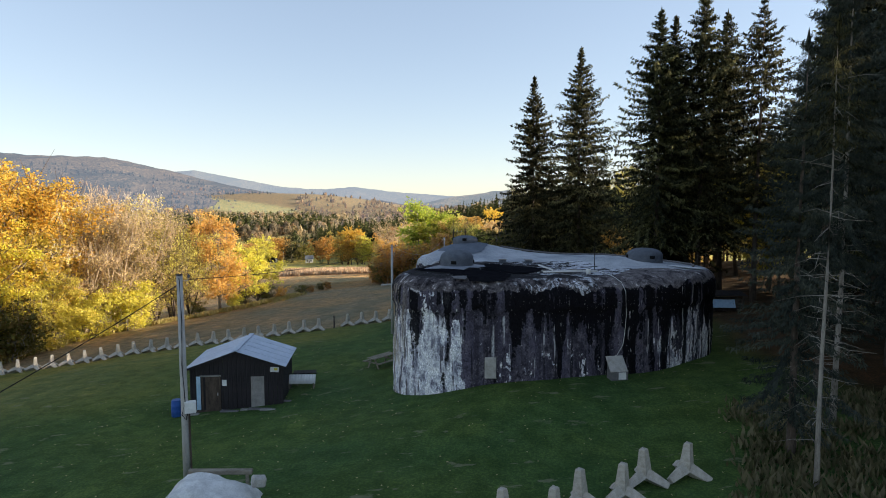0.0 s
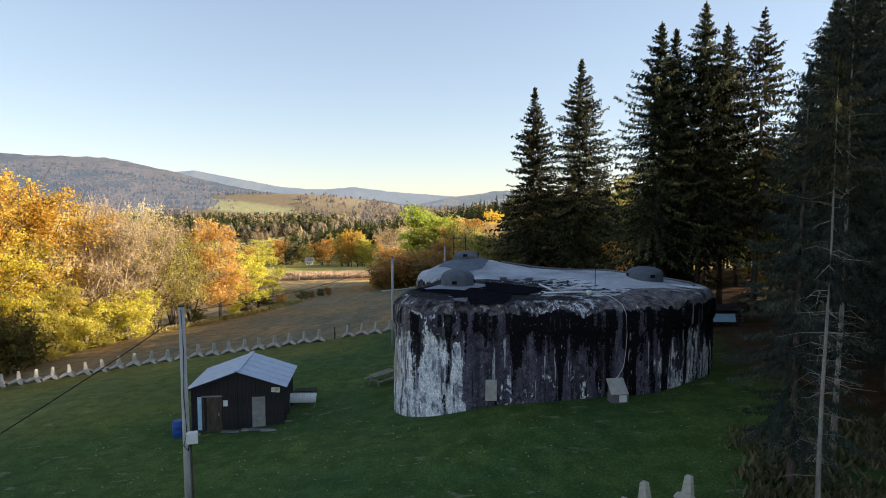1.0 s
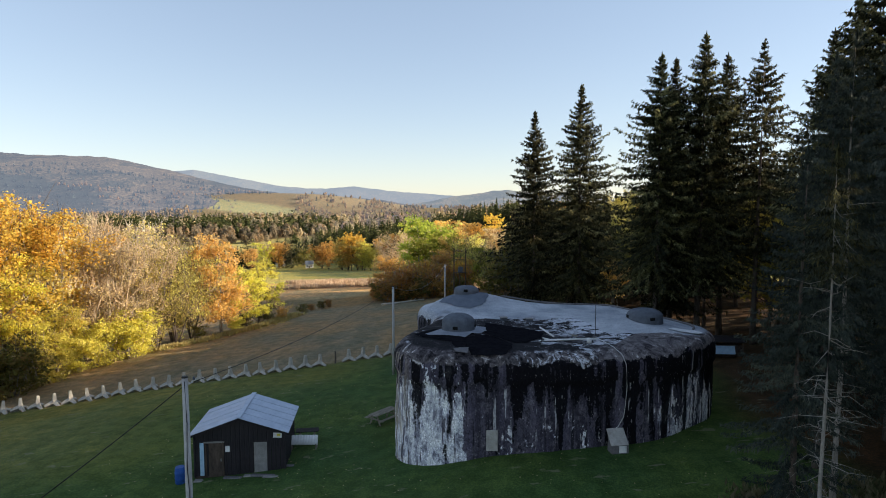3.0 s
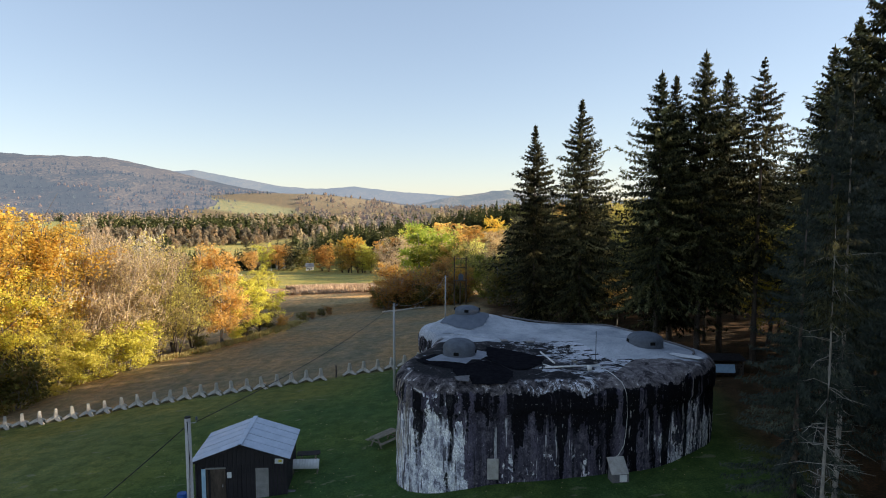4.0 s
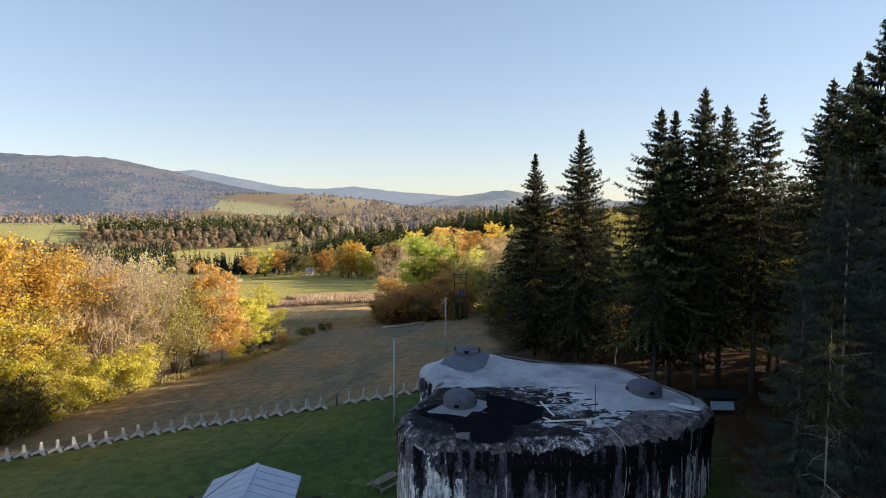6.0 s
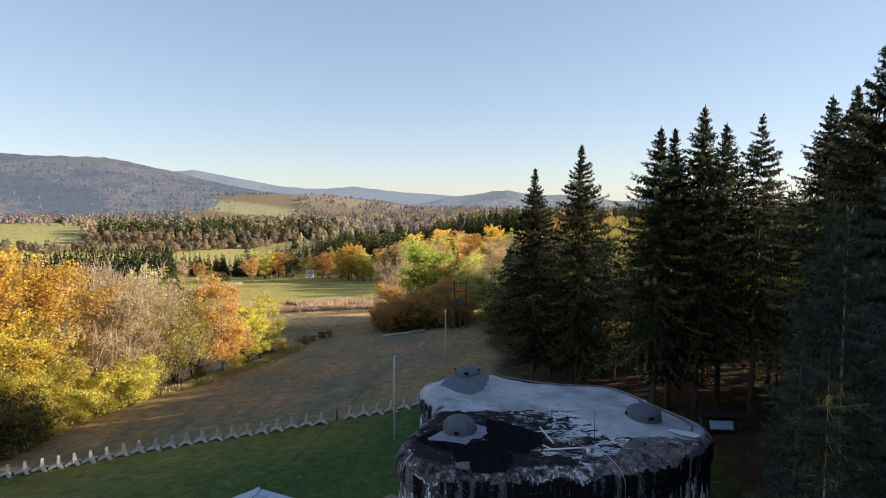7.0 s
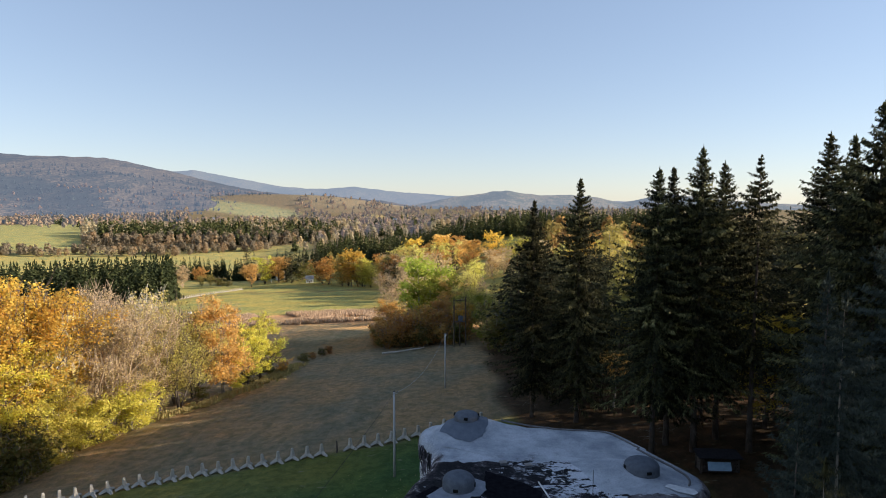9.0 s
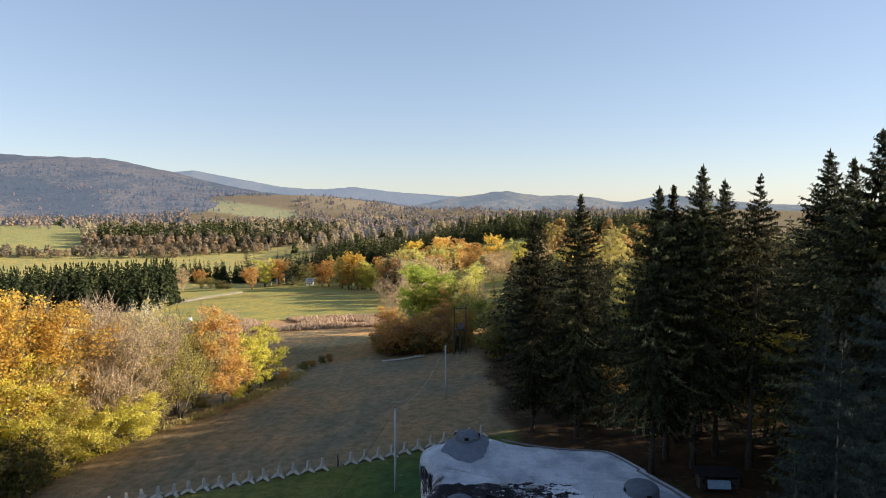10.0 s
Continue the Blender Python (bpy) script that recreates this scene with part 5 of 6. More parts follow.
# ---- dry grass ----
def grass_tufts(name, places, height, material, label):
    g = np.random.default_rng(9)
    p = np.repeat(np.asarray(places, float), 9, axis=0)
    n = len(p)
    p = p + g.normal(size=(n, 2)) * 0.28
    base = np.c_[p, ground_z(p[:, 0], p[:, 1]) - 0.03]
    d = np.c_[g.normal(size=(n, 2)) * 0.35, np.ones(n)]
    a = g.uniform(0, 6.283, n)
    h = height * g.uniform(0.5, 1.3, n)
    q = kites(base, base + d * h[:, None], np.c_[np.cos(a), np.sin(a), 0 * a], h * 0.12 + 0.03)
    return tagged(quad_mesh(name, q, material), label, "grass", kind="stuff")


gd = random.Random(12)
edge_x, edge_y = (-55, -50.0, -48.2, -44.0, -37.5, -34, -31, -28), (58, 66.9, 74.7, 83.4, 90.5, 97, 105, 116)
verge = []
for i in range(1500):
    y = gd.uniform(60, 116)
    verge.append((np.interp(y, edge_y, edge_x) + gd.gauss(-0.6, 1.0), y))
grass_tufts("verge_grass", verge, 0.55, M_DRY_GRASS, "tall dry grass along the foot of the trees")
band = []
while len(band) < 2000:
    a, r = radians(gd.uniform(-24, -4)), gd.uniform(170, 194)
    x, y = r * math.sin(a), r * math.cos(a)
    if noise.noise((x * 0.05, y * 0.05, 2)) > (-0.25 if r > 150 else 0.05):
        band.append((x, y))
grass_tufts("dry_reeds", band, 1.1, M_RED_GRASS, "reddish dry weeds across the meadow")

brush = [(gd.uniform(9.5, 24), gd.uniform(15, 27)) for i in range(900)]
grass_tufts("undergrowth", [(x, y) for x, y in brush if x > 8 + (y - 15) * 0.45], 0.42, M_BRUSH, "dry brown and dull green undergrowth beneath the young spruces")

# ---- hut ----
M_BOARD = plain("dark_stained_boards", (0.018, 0.016, 0.018), (0.045, 0.04, 0.042), 5, 0.8, stretch=(1, 1, 0.15))
M_TIN = plain("pale_blue_sheet_metal", (0.33, 0.40, 0.50), (0.45, 0.52, 0.62), 2.0, 0.5, 0.2)
M_RUSTY = plain("weathered_brown_door", (0.05, 0.038, 0.03), (0.12, 0.09, 0.07), 4, 0.85, stretch=(1, 1, 0.3))
M_BLUE_PAINT = plain("pale_blue_paint", (0.30, 0.48, 0.62), (0.45, 0.62, 0.74), 4, 0.7)
M_GREY_PANEL = plain("grey_panel", (0.20, 0.19, 0.18), (0.34, 0.32, 0.30), 2.5, 0.8)
M_WHITE = plain("white_paint", (0.62, 0.62, 0.60), (0.80, 0.80, 0.78), 3, 0.7)
M_YELLOW = plain("yellow_paint", (0.6, 0.48, 0.05), (0.72, 0.6, 0.1), 3, 0.6)
M_BLUE = plain("blue_plastic", (0.02, 0.07, 0.26), (0.03, 0.12, 0.38), 3, 0.45)
M_WOOD = plain("grey_weathered_wood", (0.14, 0.12, 0.09), (0.32, 0.28, 0.22), 4, 0.85, stretch=(0.3, 1, 1))
M_WOOD_PALE = plain("pale_planks", (0.34, 0.30, 0.24), (0.55, 0.5, 0.42), 4, 0.85, stretch=(0.3, 1, 1))
M_POLE = plain("grey_concrete_pole", (0.34, 0.33, 0.32), (0.52, 0.51, 0.49), 5, 0.85, stretch=(1, 1, 0.3))
M_CABLE = plain("black_cable", (0.012, 0.012, 0.012), (0.03, 0.03, 0.03), 6, 0.6)
M_TARP = plain("white_tarpaulin", (0.46, 0.46, 0.45), (0.72, 0.72, 0.70), 2.5, 0.6)
M_GALV = plain("galvanised_steel", (0.35, 0.36, 0.37), (0.5, 0.51, 0.52), 4, 0.45, 0.6)


def build_hut():
    base = gz(-12.2, 35) - 0.12
    root = thing("hut", "small dark wooden hut with a pale blue metal roof", "hut", pose(-12.22, 34.78, base, 0, 0, 6.0))
    w, dep, eave, ridge = 5.2, 4.0, 2.72, 3.62
    part("floor", boxed((w, dep, 0.3), pose(0, dep / 2, -0.02)), M_RUSTY, root)
    plank_w = 0.26

    def top(x):
        return eave + (ridge - eave) * (1 - abs(x) / (w / 2)) - 0.03
    # boards of the four walls
    openings = ((-1.95, -1.0, 2.1), (0.78, 1.62, 2.05))
    shared = {}

    def board(h, m, width=plank_w):
        key = (round(h, 2), round(width, 3))
        if key not in shared:
            bm = boxed((width - 0.012, 0.035, h), pose(0, 0, h / 2), 0.006)
            shared[key] = part("plank", bm, M_BOARD, root)
            ob = shared[key]
        else:
            ob = new("plank", shared[key].data)
            ob.parent = root
        ob.matrix_basis = m
        return ob

    for i in range(20):
        x = -w / 2 + plank_w * (i + 0.5)
        low = 0.1
        for a, b, t in openings:
            if a < x < b:
                low = t
        board(top(x) - low, pose(x, rng.uniform(-0.006, 0.006), low))
        board(top(x) - 0.1, pose(x, dep, 0.1))
    for i in range(15):
        y = 0.05 + dep / 15 * (i + 0.5)
        for sx in (-1, 1):
            board(eave - 0.13, pose(sx * w / 2, y, 0.1, 0, 0, 90), dep / 15)
    door = part("door", boxed((0.92, 0.05, 2.0), pose(-1.48, 0.05, 1.1), 0.01), M_RUSTY, root, "weathered brown plank door")
    part("handle", boxed((0.04, 0.06, 0.16), pose(-1.12, 0.0, 1.05), 0.01), M_GALV, door)
    part("door_frame", boxed((0.09, 0.08, 2.1), pose(-1.98, -0.03, 1.1), 0.01), M_RUSTY, root)
    part("door_frame", boxed((0.09, 0.08, 2.1), pose(-0.97, -0.03, 1.1), 0.01), M_RUSTY, root)
    part("lintel", boxed((1.2, 0.07, 0.09), pose(-1.5, -0.035, 2.16), 0.01), M_GREY_PANEL, root)
    part("blue_board", boxed((0.24, 0.04, 2.0), pose(-2.2, -0.045, 1.15), 0.008), M_BLUE_PAINT, root, "board with flaking pale blue paint")
    part("notice", boxed((0.26, 0.02, 0.36), pose(-0.72, -0.04, 1.72), 0.005), M_WHITE, root, "small white notice board")
    part("shutter", boxed((0.82, 0.05, 1.95), pose(1.2, 0.03, 1.08), 0.01), M_GREY_PANEL, root, "plain grey door panel")
    part("seam_strip", boxed((0.05, 0.03, 2.2), pose(-0.05, -0.035, 1.2), 0.006), M_BOARD, root)
    sign = part("sign", boxed((0.5, 0.04, 0.3), pose(2.2, -0.05, 2.45, 0, 4, 0), 0.006), M_WHITE, root, "small white sign with a yellow mark")
    part("mark", boxed((0.2, 0.02, 0.14), pose(2.27, -0.075, 2.47, 0, 4, 0)), M_YELLOW, sign)
    for sx in (-1, 1):
        part("corner_post", boxed((0.10, 0.10, eave - 0.1), pose(sx * (w / 2 + 0.02), -0.03, eave / 2), 0.012), M_BOARD, root)
    # roof: sheets on both slopes with gaps at the seams
    slope = math.atan2(ridge - eave, w / 2)
    run = (w / 2 + 0.3) / math.cos(slope)
    for sx in (-1, 1):
        for i in range(5):
            y = -0.35 + 0.94 * i + 0.46
            cx = sx * (w / 2 + 0.3) / 2
            cz = ridge + 0.06 - (w / 2 + 0.3) / 2 * math.tan(slope)
            bm = boxed((run, 0.875, 0.03), pose(cx, y, cz + rng.uniform(-0.006, 0.006), 0, sx * math.degrees(slope), 0), 0.004)
            part("roof_sheet", bm, M_TIN, root)
        part("rafter", boxed((run, 0.09, 0.12), pose(sx * (w / 2 + 0.3) / 2, -0.28, ridge - 0.035 - (w / 2 + 0.3) / 2 * math.tan(slope), 0, sx * math.degrees(slope), 0)), M_BOARD, root)
        part("underlay", boxed((run, 4.6, 0.03), pose(sx * (w / 2 + 0.3) / 2, 2.0, ridge + 0.015 - (w / 2 + 0.3) / 2 * math.tan(slope), 0, sx * math.degrees(slope), 0)), M_BOARD, root)
    part("ridge_cap", boxed((0.28, 4.72, 0.03), pose(0, 2.0, ridge + 0.085), 0.01), M_TIN, root)
    return root


build_hut()


def rest(name, label, category, bm, material, x, y, turn=0, lift=0.0, group="", shade=False):
    ob = part(name, bm, material, None, "", shade)
    ob.matrix_basis = pose(x, y, gz(x, y) + lift, 0, 0, turn)
    return tagged(ob, label, category, group)


def barrel():
    root = thing("barrel", "blue plastic barrel beside the hut", "barrel", pose(-15.5, 34.0, gz(-15.5, 34.0)))
    bm = bmesh.new()
    prof = [(0.26, 0), (0.29, 0.04), (0.30, 0.3), (0.31, 0.32), (0.30, 0.34), (0.30, 0.62), (0.31, 0.64), (0.30, 0.66), (0.28, 0.9), (0.25, 0.94)]
    tube(bm, [(0, 0, z) for _, z in prof], [r for r, _ in prof], 20)
    part("body", bm, M_BLUE, root, "", True)
    bm = bmesh.new()
    tube(bm, [(0, 0, 0.93), (0, 0, 0.98)], (0.26, 0.26), 20)
    part("lid", bm, M_BLUE, root)


barrel()
for i, (x, y, w) in enumerate(((-14.5, 34.1, 0.5), (-12.5, 34.2, 1.1), (-11.6, 34.35, 0.6), (-10.7, 34.25, 1.5), (-10.2, 33.95, 0.9), (-9.4, 35.3, 0.5))):
    rest("stone_slab", "flat worn stone slab at the foot of the hut", "stone", boxed((w, rng.uniform(0.2, 0.35), 0.1), None, 0.03), M_PATCH_GREY if i % 2 else M_GREY_PANEL, x, y, rng.uniform(-8, 12), 0.02, "slabs by the hut")


def picnic_table(x, y, turn, label, long=1.9, timber=None):
    root = thing("picnic_table", label, "table", pose(x, y, gz(x, y), 0, 0, turn))
    for i in range(4):
        part("top_plank", boxed((long, 0.17, 0.04), pose(0, -0.28 + 0.185 * i, 0.75), 0.006), timber or M_WOOD, root)
    for sy in (-1, 1):
        part("seat_plank", boxed((long, 0.26, 0.045), pose(0, sy * 0.68, 0.45), 0.006), timber or M_WOOD, root)
    for sx in (-1, 1):
        xx = sx * (long / 2 - 0.28)
        for sy in (-1, 1):
            part("leg", boxed((0.06, 0.10, 0.86), pose(xx, sy * 0.32, 0.36, sy * 28, 0, 0)), M_WOOD, root)
        part("crossbar", boxed((0.05, 1.5, 0.09), pose(xx, 0, 0.40)), M_WOOD, root)
    return root


picnic_table(-9.25, 39.3, 8, "dark-stained wooden picnic table on the lawn behind the hut", 1.5, M_BOARD)
picnic_table(-4.3, 41.2, 52, "weathered wooden picnic table beside the bunker", 2.2)


def tin_stand():
    root = thing("lean_to_rack", "low wooden rack with a leaning white corrugated sheet", "rack", pose(-9.1, 37.6, gz(-9.1, 37.6), 0, 0, 2))
    bm = bmesh.new()
    n = 60
    for j in range(2):
        for i in range(n + 1):
            bm.verts.new((-0.9 + 1.8 * i / n, 0.32 * j - 0.1, 0.42 + 0.52 * j + 0.022 * math.sin(i * 1.05)))
    bm.verts.ensure_lookup_table()
    for i in range(n):
        bm.faces.new((bm.verts[i], bm.verts[i + 1], bm.verts[n + 2 + i], bm.verts[n + 1 + i]))
    sheet = part("corrugated_sheet", bm, M_WHITE, root, "white corrugated sheet", True)
    solid = sheet.modifiers.new("thickness", "SOLIDIFY")
    solid.thickness = 0.012
    for sx in (-1, 1):
        part("post", boxed((0.07, 0.07, 0.95), pose(sx * 0.8, 0.26, 0.44)), M_WOOD, root)
        part("post", boxed((0.07, 0.07, 0.5), pose(sx * 0.8, -0.1, 0.22)), M_WOOD, root)
    part("rail", boxed((1.8, 0.05, 0.07), pose(0, 0.26, 0.86)), M_WOOD, root)


tin_stand()


def cabinet():
    x, y = 9.35, 31.5
    root = thing("meter_cabinet", "small concrete cabinet with a sloping lid and a white door", "cabinet", pose(x, y, gz(x, y) - 0.06, 0, 0, 9))
    part("body", boxed((0.95, 0.6, 0.55), pose(0, 0, 0.26), 0.02), M_PATCH_GREY, root)
    part("door", boxed((0.42, 0.04, 0.38), pose(0.14, -0.31, 0.29), 0.01), M_WHITE, root, "white metal door")
    part("lid", boxed((0.98, 0.98, 0.05), pose(-0.03, 0.05, 0.86, 45, 0, 0), 0.01), M_PATCH, root, "pale sloping lid")
    for sx in (-1, 1):
        bm = bmesh.new()
        v = [bm.verts.new(p) for p in ((sx * 0.44, -0.29, 0.54), (sx * 0.44, 0.32, 0.54), (sx * 0.44, 0.32, 1.13))]
        bm.faces.new(v)
        r = bmesh.ops.extrude_face_region(bm, geom=bm.faces[:])
        bmesh.ops.translate(bm, verts=[q for q in r["geom"] if isinstance(q, bmesh.types.BMVert)], vec=(-sx * 0.05, 0, 0))
        part("cheek", bm, M_PATCH_GREY, root)


cabinet()


def wire(name, pts, radius, material, label, category="cable", sag=0.0, kind=""):
    bm = bmesh.new()
    if sag:
        a, b = Vector(pts[0]), Vector(pts[1])
        pts = [a.lerp(b, t) - Vector((0, 0, 4 * sag * t * (1 - t))) for t in np.linspace(0, 1, 25)]
    tube(bm, pts, radius, 5)
    return tagged(part(name, bm, material, None, "", True), label, category)


wire("roof_cable", [(9.05, 34.9, 6.98), (9.2, 34.0, 6.97), (9.45, 33.2, 6.9), (9.75, 32.5, 6.65), (9.85, 32.0, 6.2), (9.9, 31.95, 5.0), (9.85, 32.0, 4.0), (9.75, 31.95, 3.3), (9.45, 31.95, 2.75), (9.15, 31.9, 2.6)], 0.015, M_WHITE, "pale cable hanging from the roof down the bunker wall")


def rod():
    root = thing("antenna", "thin dark antenna rod on the bunker roof", "antenna", pose(9.05, 35.6, 6.85))
    bm = bmesh.new()
    tube(bm, [(0, 0, 0), (0, 0, 1.0), (0, 0, 2.0)], (0.025, 0.022, 0.016), 6)
    part("mast", bm, M_CABLE, root)
    part("foot", boxed((0.22, 0.22, 0.12), pose(0, 0, 0.06), 0.02), M_PATCH_GREY, root)


rod()
for p, q, label in (((6.08, 37.8, 7.02), (6.5, 35.3, 7.0), "white plastic pipe lying across the flat roof"), ((5.8, 34.35, 7.0), (9.0, 34.75, 7.0), "long white plastic pipe lying on the flat roof")):
    bm = bmesh.new()
    tube(bm, [p, tuple((a + b) / 2 for a, b in zip(p, q)), q], 0.055, 8)
    tagged(part("pipe", bm, M_WHITE, None, "", True), label, "pipe")
bm = bmesh.new()
tube(bm, [(0, 0, 0), (0, 0, 0.26)], (0.13, 0.16), 14)
ob = part("bucket", bm, M_WHITE, None, "", True)
ob.matrix_basis = pose(8.3, 34.0, 6.93)
tagged(ob, "small white bucket on the flat roof", "bucket")
for x, y in ((4.05, 40.6), (5.75, 40.2)):
    root = thing("roof_vent", "small dark vent box on the flat roof", "vent", pose(x, y, float(roof_z(x, y)) - 0.02, 0, 0, 10))
    part("box", boxed((0.42, 0.32, 0.22), pose(0, 0, 0.1), 0.02), M_STEEL, root)
    part("cap", boxed((0.5, 0.4, 0.05), pose(0, 0, 0.24), 0.01), M_GREY_PANEL, root)
for i in range(7):
    x, y = rng.uniform(5.4, 8.8), rng.uniform(34.2, 40.0)
    ob = part("board_scrap", boxed((rng.uniform(0.2, 0.7), rng.uniform(0.05, 0.14), 0.03), None, 0.006), M_WHITE if i % 3 else M_WOOD)
    ob.matrix_basis = pose(x, y, float(roof_z(x, y)) + 0.06, 0, 0, rng.uniform(0, 180))
    tagged(ob, "scrap of pale board lying on the roof", "scrap", "scraps on the roof")


# ---- poles and wires ----
def utility_pole(x, y, base, top, r, label, lean=0.0, box_at=None):
    root = thing("utility_pole", label, "pole", pose(x, y, base - 0.4, 0, lean, 0), "power poles")
    h = top - base + 0.4
    bm = bmesh.new()
    tube(bm, [(0, 0, 0), (0, 0, h * 0.5), (0, 0, h)], (r, r * 0.85, r * 0.72), 14)
    part("shaft", bm, M_POLE, root, "", True)
    bm = bmesh.new()
    tube(bm, [(0, 0, h), (0, 0, h + 0.05)], (r * 0.8, r * 0.7), 14)
    part("cap", bm, M_CABLE, root)
    for sx in (1,):
        bm = bmesh.new()
        tube(bm, [(sx * r * 0.6, 0, h - 0.22), (sx * (r + 0.16), 0, h - 0.2), (sx * (r + 0.2), 0, h - 0.08)], 0.014, 5)
        bracket = part("bracket", bm, M_GALV, root)
        bm = bmesh.new()
        tube(bm, [(sx * (r + 0.2), 0, h - 0.1), (sx * (r + 0.2), 0, h - 0.04), (sx * (r + 0.2), 0, h + 0.04)], (0.03, 0.05, 0.03), 8)
        part("insulator", bm, M_STEEL, bracket)
    if box_at:
        fuse = part("fuse_box", boxed((0.42, 0.24, 0.46), pose(0.27, -0.1, box_at, 0, 0, 20), 0.02), M_WHITE, root, "pale fuse box")
        bm = bmesh.new()
        tube(bm, [(0.05, -r - 0.01, h - 0.1), (0.09, -r * 1.02, h * 0.8), (0.03, -r * 1.02, h * 0.6), (0.10, -r * 1.04, box_at + 0.2), (-0.05, -r * 1.05, box_at - 0.3), (0.12, -r * 1.08, box_at - 0.5), (0.2, -r * 0.9, box_at - 0.05)], 0.02, 5)
        part("cable", bm, M_CABLE, root)
        bm = bmesh.new()
        tube(bm, [(r + 0.03, 0, 0.1), (r + 0.02, 0, box_at - 0.3)], 0.035, 8)
        part("conduit", bm, M_RUSTY, root)
    return root


P1, P2, P3 = (-10.15, 23.0), (-4.85, 56.5), (0.18, 85.9)
utility_pole(*P1, gz(*P1), 8.18, 0.155, "tall grey concrete power pole with a pale fuse box", -0.3, 3.6)
utility_pole(*P2, gz(*P2), 6.95, 0.14, "grey concrete power pole beyond the bunker")
utility_pole(*P3, gz(*P3), 6.0, 0.13, "pale power pole out in the mown field")
wire("power_line", [(-9.85, 23.0, 8.02), (-4.85, 56.5, 6.8)], 0.016, M_CABLE, "thin overhead cable between two poles", sag=0.5)
wire("power_line", [(-4.7, 56.5, 6.85), (0.18, 85.9, 5.95)], 0.012, M_GALV, "sagging pale overhead cable between two poles", sag=1.5)
wire("power_line", [(-10.3, 23.0, 7.8), (-14.6, 15.4, 4.4)], 0.019, M_CABLE, "black cable slanting down from the pole", sag=0.12)
utility_pole(-14.6, 15.4, gz(-14.6, 15.4), 4.5, 0.10, "short grey post that carries the house cable")
wire("power_line", [(0.2, 85.9, 5.85), (3.0, 119.0, 4.4)], 0.02, M_CABLE, "overhead cable to the transformer", sag=1.0)


def transformer():
    x, y = 3.3, 120.5
    z = gz(x, y)
    root = thing("transformer_station", "old twin-pole transformer station at the edge of the bushes", "transformer", pose(x, y, z, 0, 0, 8))
    for px in (-1.2, 0.0, 1.2):
        bm = bmesh.new()
        tube(bm, [(px, 0, -0.4), (px, 0, 10.0 if px else 6.5)], (0.15, 0.11), 8)
        part("pole", bm, M_RUSTY, root)
    part("platform", boxed((2.7, 0.9, 0.12), pose(0, 0, 5.0)), M_RUSTY, root)
    part("transformer_tank", boxed((0.9, 0.7, 1.1), pose(0.1, 0, 5.65), 0.06), M_STEEL, root)
    part("crossarm", boxed((3.0, 0.12, 0.14), pose(0, 0, 9.4)), M_RUSTY, root)
    part("crossarm", boxed((2.7, 0.12, 0.14), pose(0, 0, 7.6)), M_RUSTY, root)
    for px in (-1.2, -0.4, 0.4, 1.2):
        bm = bmesh.new()
        tube(bm, [(px, 0, 9.46), (px, 0, 9.58), (px, 0, 9.72)], (0.04, 0.07, 0.03), 8)
        part("insulator", bm, M_WHITE, root)


transformer()

# ---- the rest of the clearing ----
def log(x0, y0, x1, y1, r, label):
    bm = bmesh.new()
    n = 7
    tube(bm, [(x0 + (x1 - x0) * i / n, y0 + (y1 - y0) * i / n + 0.1 * math.sin(i), gz(x0 + (x1 - x0) * i / n, y0 + (y1 - y0) * i / n) + r * 0.9) for i in range(n + 1)], [r * (1 - 0.5 * i / n) for i in range(n + 1)], 9)
    for i in range(4):
        t = 0.65 + 0.1 * i
        p = Vector((x0 + (x1 - x0) * t, y0 + (y1 - y0) * t, gz(x0 + (x1 - x0) * t, y0 + (y1 - y0) * t) + r))
        tube(bm, [p, p + Vector((0.5, 0.1 * i, 0.5))], (0.06, 0.02), 5)
    return tagged(part("fallen_log", bm, M_BARK_PALE, None, "", True), label, "log")


log(-12.4, 118.9, -4.0, 121.2, 0.2, "pale fallen tree trunk lying on the field")


def covered_heap():
    """White sheet thrown over a heap, weighed down with planks."""
    cx, cy = -8.3, 20.3
    z0 = gz(cx, cy)
    root = thing("covered_heap", "heap covered with a crumpled white sheet", "heap", pose(cx, cy, z0, 0, 0, 4))
    n = 44
    verts = []
    for j in range(n + 1):
        for i in range(n + 1):
            x, y = -1.75 + 3.5 * i / n, -1.3 + 2.6 * j / n
            d = max(abs(x) / 1.7, abs(y) / 1.25)
            h = 1.15 * (1 - d ** 5) * (0.8 + 0.25 * math.cos(x * 1.4 + 0.6)) + 0.10 * noise.fractal((x * 1.8, y * 1.8, 2), 1, 2, 4) * (1 - d ** 6)
            verts.append((x, y, max(h, 0.0) + 0.01))
    faces = [(j * (n + 1) + i, j * (n + 1) + i + 1, (j + 1) * (n + 1) + i + 1, (j + 1) * (n + 1) + i) for j in range(n) for i in range(n)]
    mesh_obj("sheet", verts, faces, M_TARP, root)
    part("plank", boxed((2.3, 0.22, 0.16), pose(0.15, 1.15, 1.0, 0, 2, 1), 0.02), M_WOOD, root, "grey weathered beam along the top")
    part("plank", boxed((0.5, 0.4, 0.35), pose(1.65, 0.6, 0.85, 0, 10, 20), 0.05), M_PATCH, root, "pale block holding the sheet down")
    part("plank", boxed((0.12, 0.12, 1.0), pose(1.1, 1.2, 0.5), 0.01), M_WOOD, root)
    part("plank", boxed((0.12, 0.12, 1.0), pose(-0.9, 1.2, 0.5), 0.01), M_WOOD, root)


covered_heap()


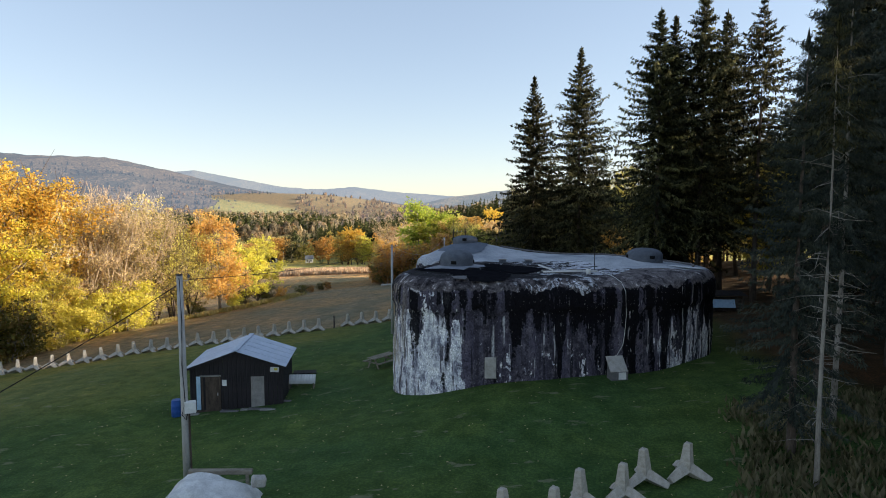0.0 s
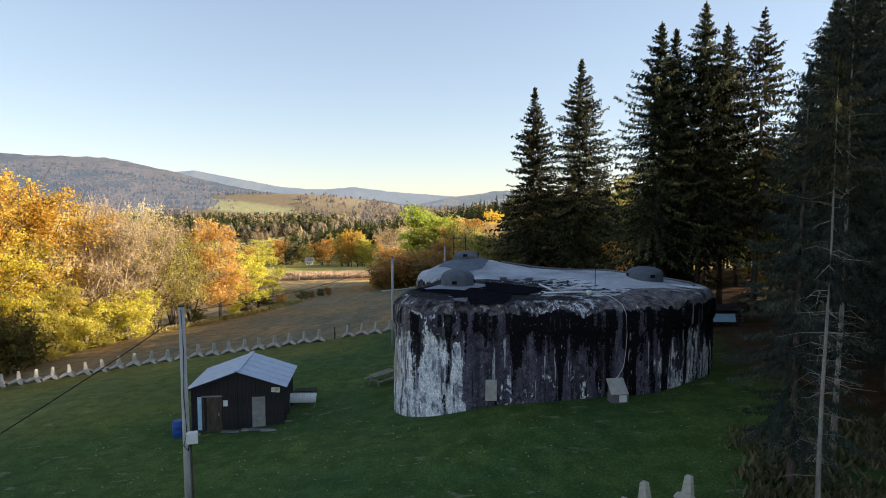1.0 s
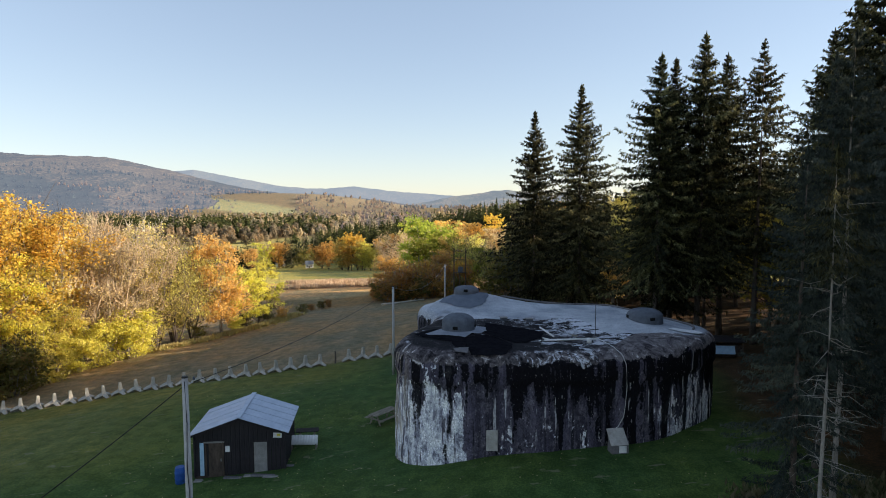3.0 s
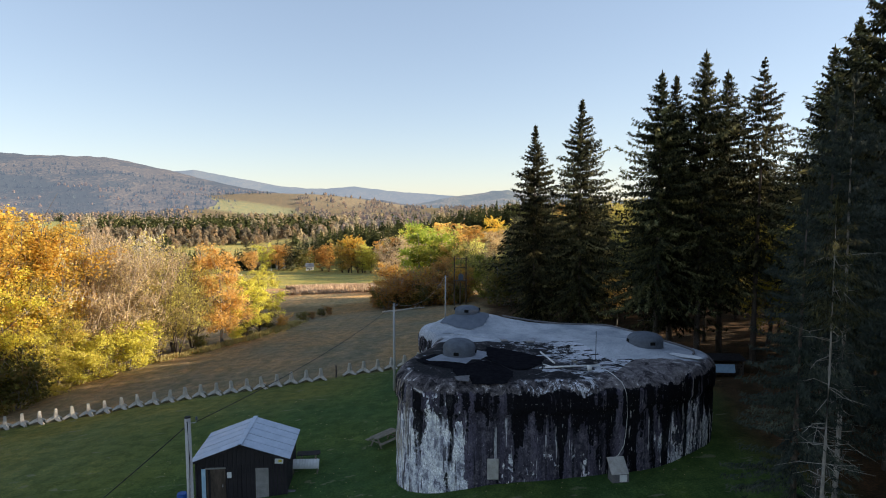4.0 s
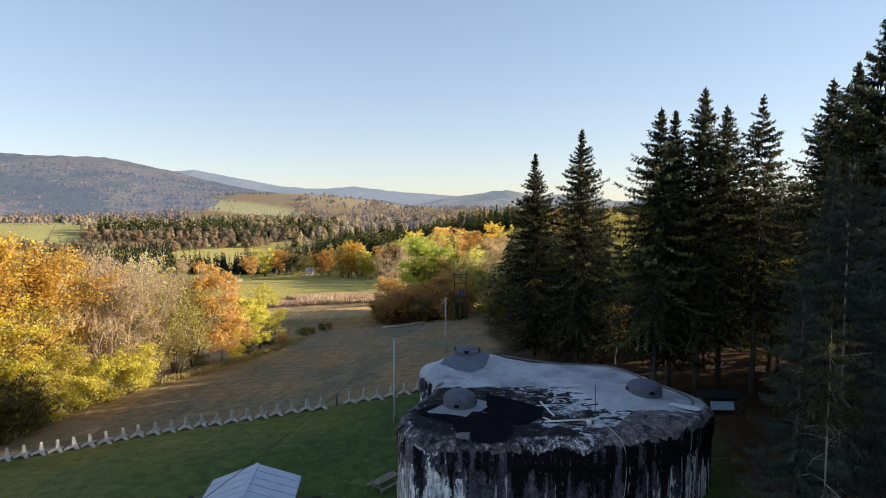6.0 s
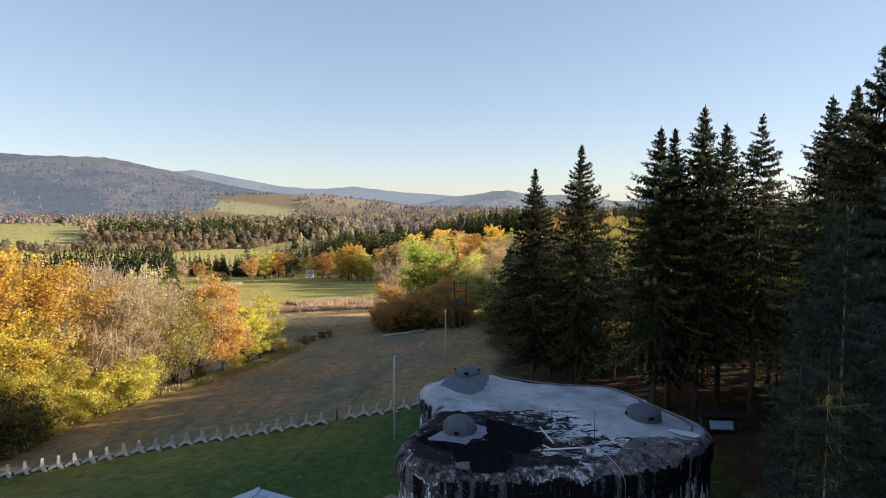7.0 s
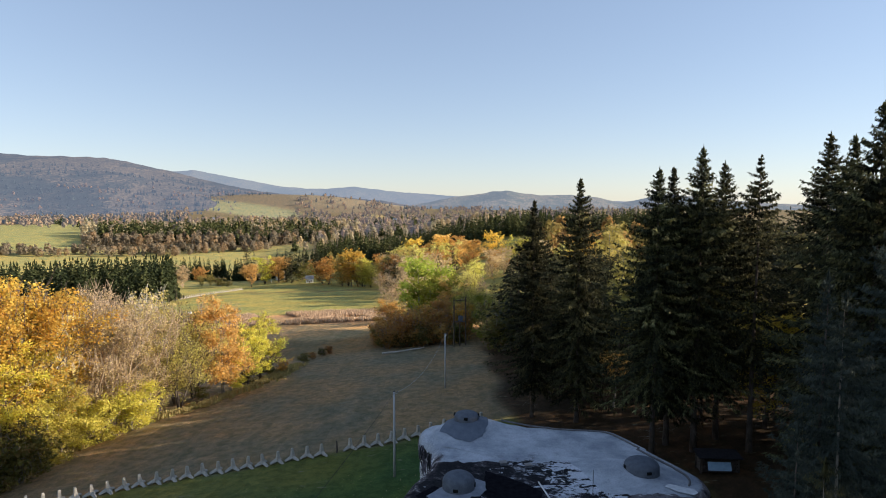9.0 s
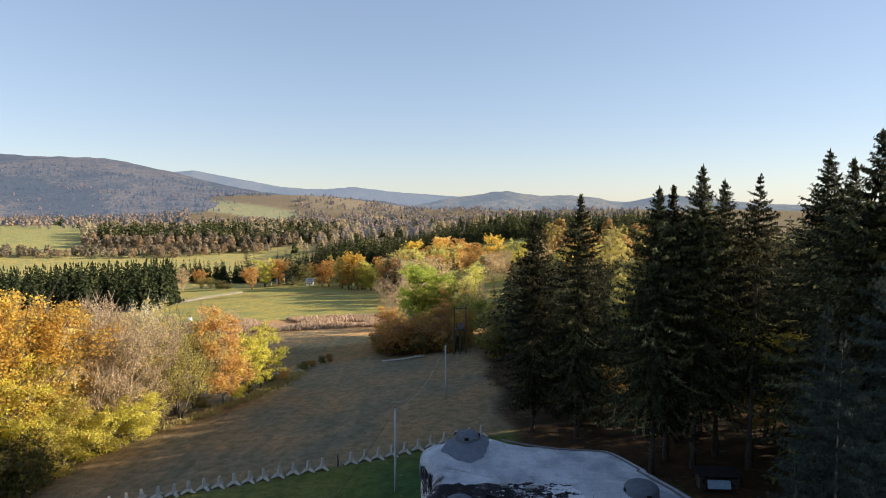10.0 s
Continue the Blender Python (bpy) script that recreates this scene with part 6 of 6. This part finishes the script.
def shelter():
    x, y = 23.8, 50.8
    root = thing("wood_store", "low dark timber wood store with a pale sheet in front", "wood store", pose(x, y, gz(x, y), 0, 0, -4))
    for px in (-1.6, 1.6):
        for py in (-0.6, 0.6):
            part("post", boxed((0.12, 0.12, 1.5), pose(px, py, 0.7)), M_RUSTY, root)
    part("roof", boxed((3.7, 1.7, 0.08), pose(0, 0, 1.52, 6, 0, 0), 0.01), M_BOARD, root)
    part("sheet", boxed((1.95, 0.05, 0.72), pose(-0.1, -0.82, 0.75, -22, 0, 0), 0.01), M_BLUE_PAINT, root, "pale blue-white sheet leaning on the front")
    for r in range(4):
        for i in range(11):
            bm = bmesh.new()
            tube(bm, [(-1.45 + 0.29 * i, -0.5, 0.15 + 0.28 * r), (-1.45 + 0.29 * i, 0.5, 0.15 + 0.28 * r)], 0.135, 7)
            part("split_log", bm, M_BARK, root)


shelter()


def house(x, y, w, d, h, turn, wall, roof, label):
    z = gz(x, y)
    root = thing("house", label, "house", pose(x, y, z, 0, 0, turn))
    part("wall", boxed((w, d, h), pose(0, 0, h / 2 - 0.5)), wall, root)
    bm = bmesh.new()
    v = [bm.verts.new(p) for p in ((-w * 0.56, -d * 0.56, h - 0.6), (w * 0.56, -d * 0.56, h - 0.6), (w * 0.56, d * 0.56, h - 0.6), (-w * 0.56, d * 0.56, h - 0.6), (-w * 0.56, 0, h + d * 0.45), (w * 0.56, 0, h + d * 0.45))]
    for f in ((0, 1, 5, 4), (2, 3, 4, 5), (0, 4, 3), (1, 2, 5), (3, 2, 1, 0)):
        bm.faces.new([v[i] for i in f])
    part("roof", bm, roof, root)
    for i in (-1, 1):
        win = part("window", boxed((w * 0.16, 0.08, h * 0.3), pose(i * w * 0.24, -d / 2 - 0.03, h * 0.42)), M_BLACK, root)
    part("door", boxed((w * 0.14, 0.08, h * 0.55), pose(0, -d / 2 - 0.03, h * 0.28 - 0.3)), M_RUSTY, root)
    return root


M_SLATE = plain("slate_roof", (0.10, 0.12, 0.15), (0.17, 0.19, 0.22), 3)
M_TILE = plain("red_tile_roof", (0.22, 0.08, 0.05), (0.34, 0.14, 0.09), 3)
house(-85.5, 381, 4.6, 3.6, 2.9, 10, M_WHITE, M_SLATE, "small white cabin with a slate roof in the meadow")
house(-116, 425, 6, 5, 3.2, 30, M_WHITE, M_SLATE, "white cottage half hidden behind orange trees")
for i, (a, r) in enumerate(((-9.9, 1500), (-9.2, 1560), (-8.6, 1480), (-7.7, 1600), (-5.6, 1700), (-4.6, 1560), (-10.6, 1640), (-21.0, 1900), (-17.5, 2050), (2.5, 1500))):
    house(r * math.sin(radians(a)), r * math.cos(radians(a)), rng.uniform(9, 13), 8, 5, rng.uniform(0, 90), M_WHITE, (M_TILE, M_SLATE)[i % 2], "village house with pale walls far down the valley")

# wrapped bale and leafless posts in the meadow
bm = bmesh.new()
tube(bm, [(-0.6, 0, 0.62), (-0.55, 0, 0.62), (0.55, 0, 0.62), (0.6, 0, 0.62)], (0.5, 0.62, 0.62, 0.5), 16)
rest("wrapped_bale", "round bale wrapped in white film on the meadow", "bale", bm, M_WHITE, -81.8, 190.8, 30, 0, "", True)
for x, y, h in ((-118, 408, 7.0), (-108, 404, 7.5)):
    bm = bmesh.new()
    tube(bm, [(0, 0, -0.3), (0, 0, h)], (0.16, 0.1), 7)
    rest("wooden_post", "tall pale wooden post in the meadow", "post", bm, M_WHITE, x, y)
bm = bmesh.new()
tube(bm, [(0, 0, -0.2), (0.04, 0, 0.7), (0.0, 0.02, 1.35)], (0.11, 0.10, 0.08), 7)
rest("fence_post", "dark old fence post in a gap of the row", "post", bm, M_BARK, -12.0, 65.0)

# ---- litter on the lawn ----
gl = np.random.default_rng(4)
pts = np.c_[gl.uniform(-22, 16, 900), gl.uniform(16, 58, 900)]
base = np.c_[pts, ground_z(pts[:, 0], pts[:, 1]) + 0.035]
ang = gl.uniform(0, 6.283, 900)
d = np.c_[np.cos(ang), np.sin(ang), gl.uniform(-0.1, 0.2, 900)] * gl.uniform(0.05, 0.12, (900, 1))
tagged(quad_mesh("fallen_leaves", kites(base, base + d, np.c_[-np.sin(ang), np.cos(ang), 0 * ang], np.full(900, 0.035)), M_LEAF_BROWN, None, gl.uniform(0, 1, 900)), "scattered dry brown leaves on the grass", "leaves", kind="stuff")
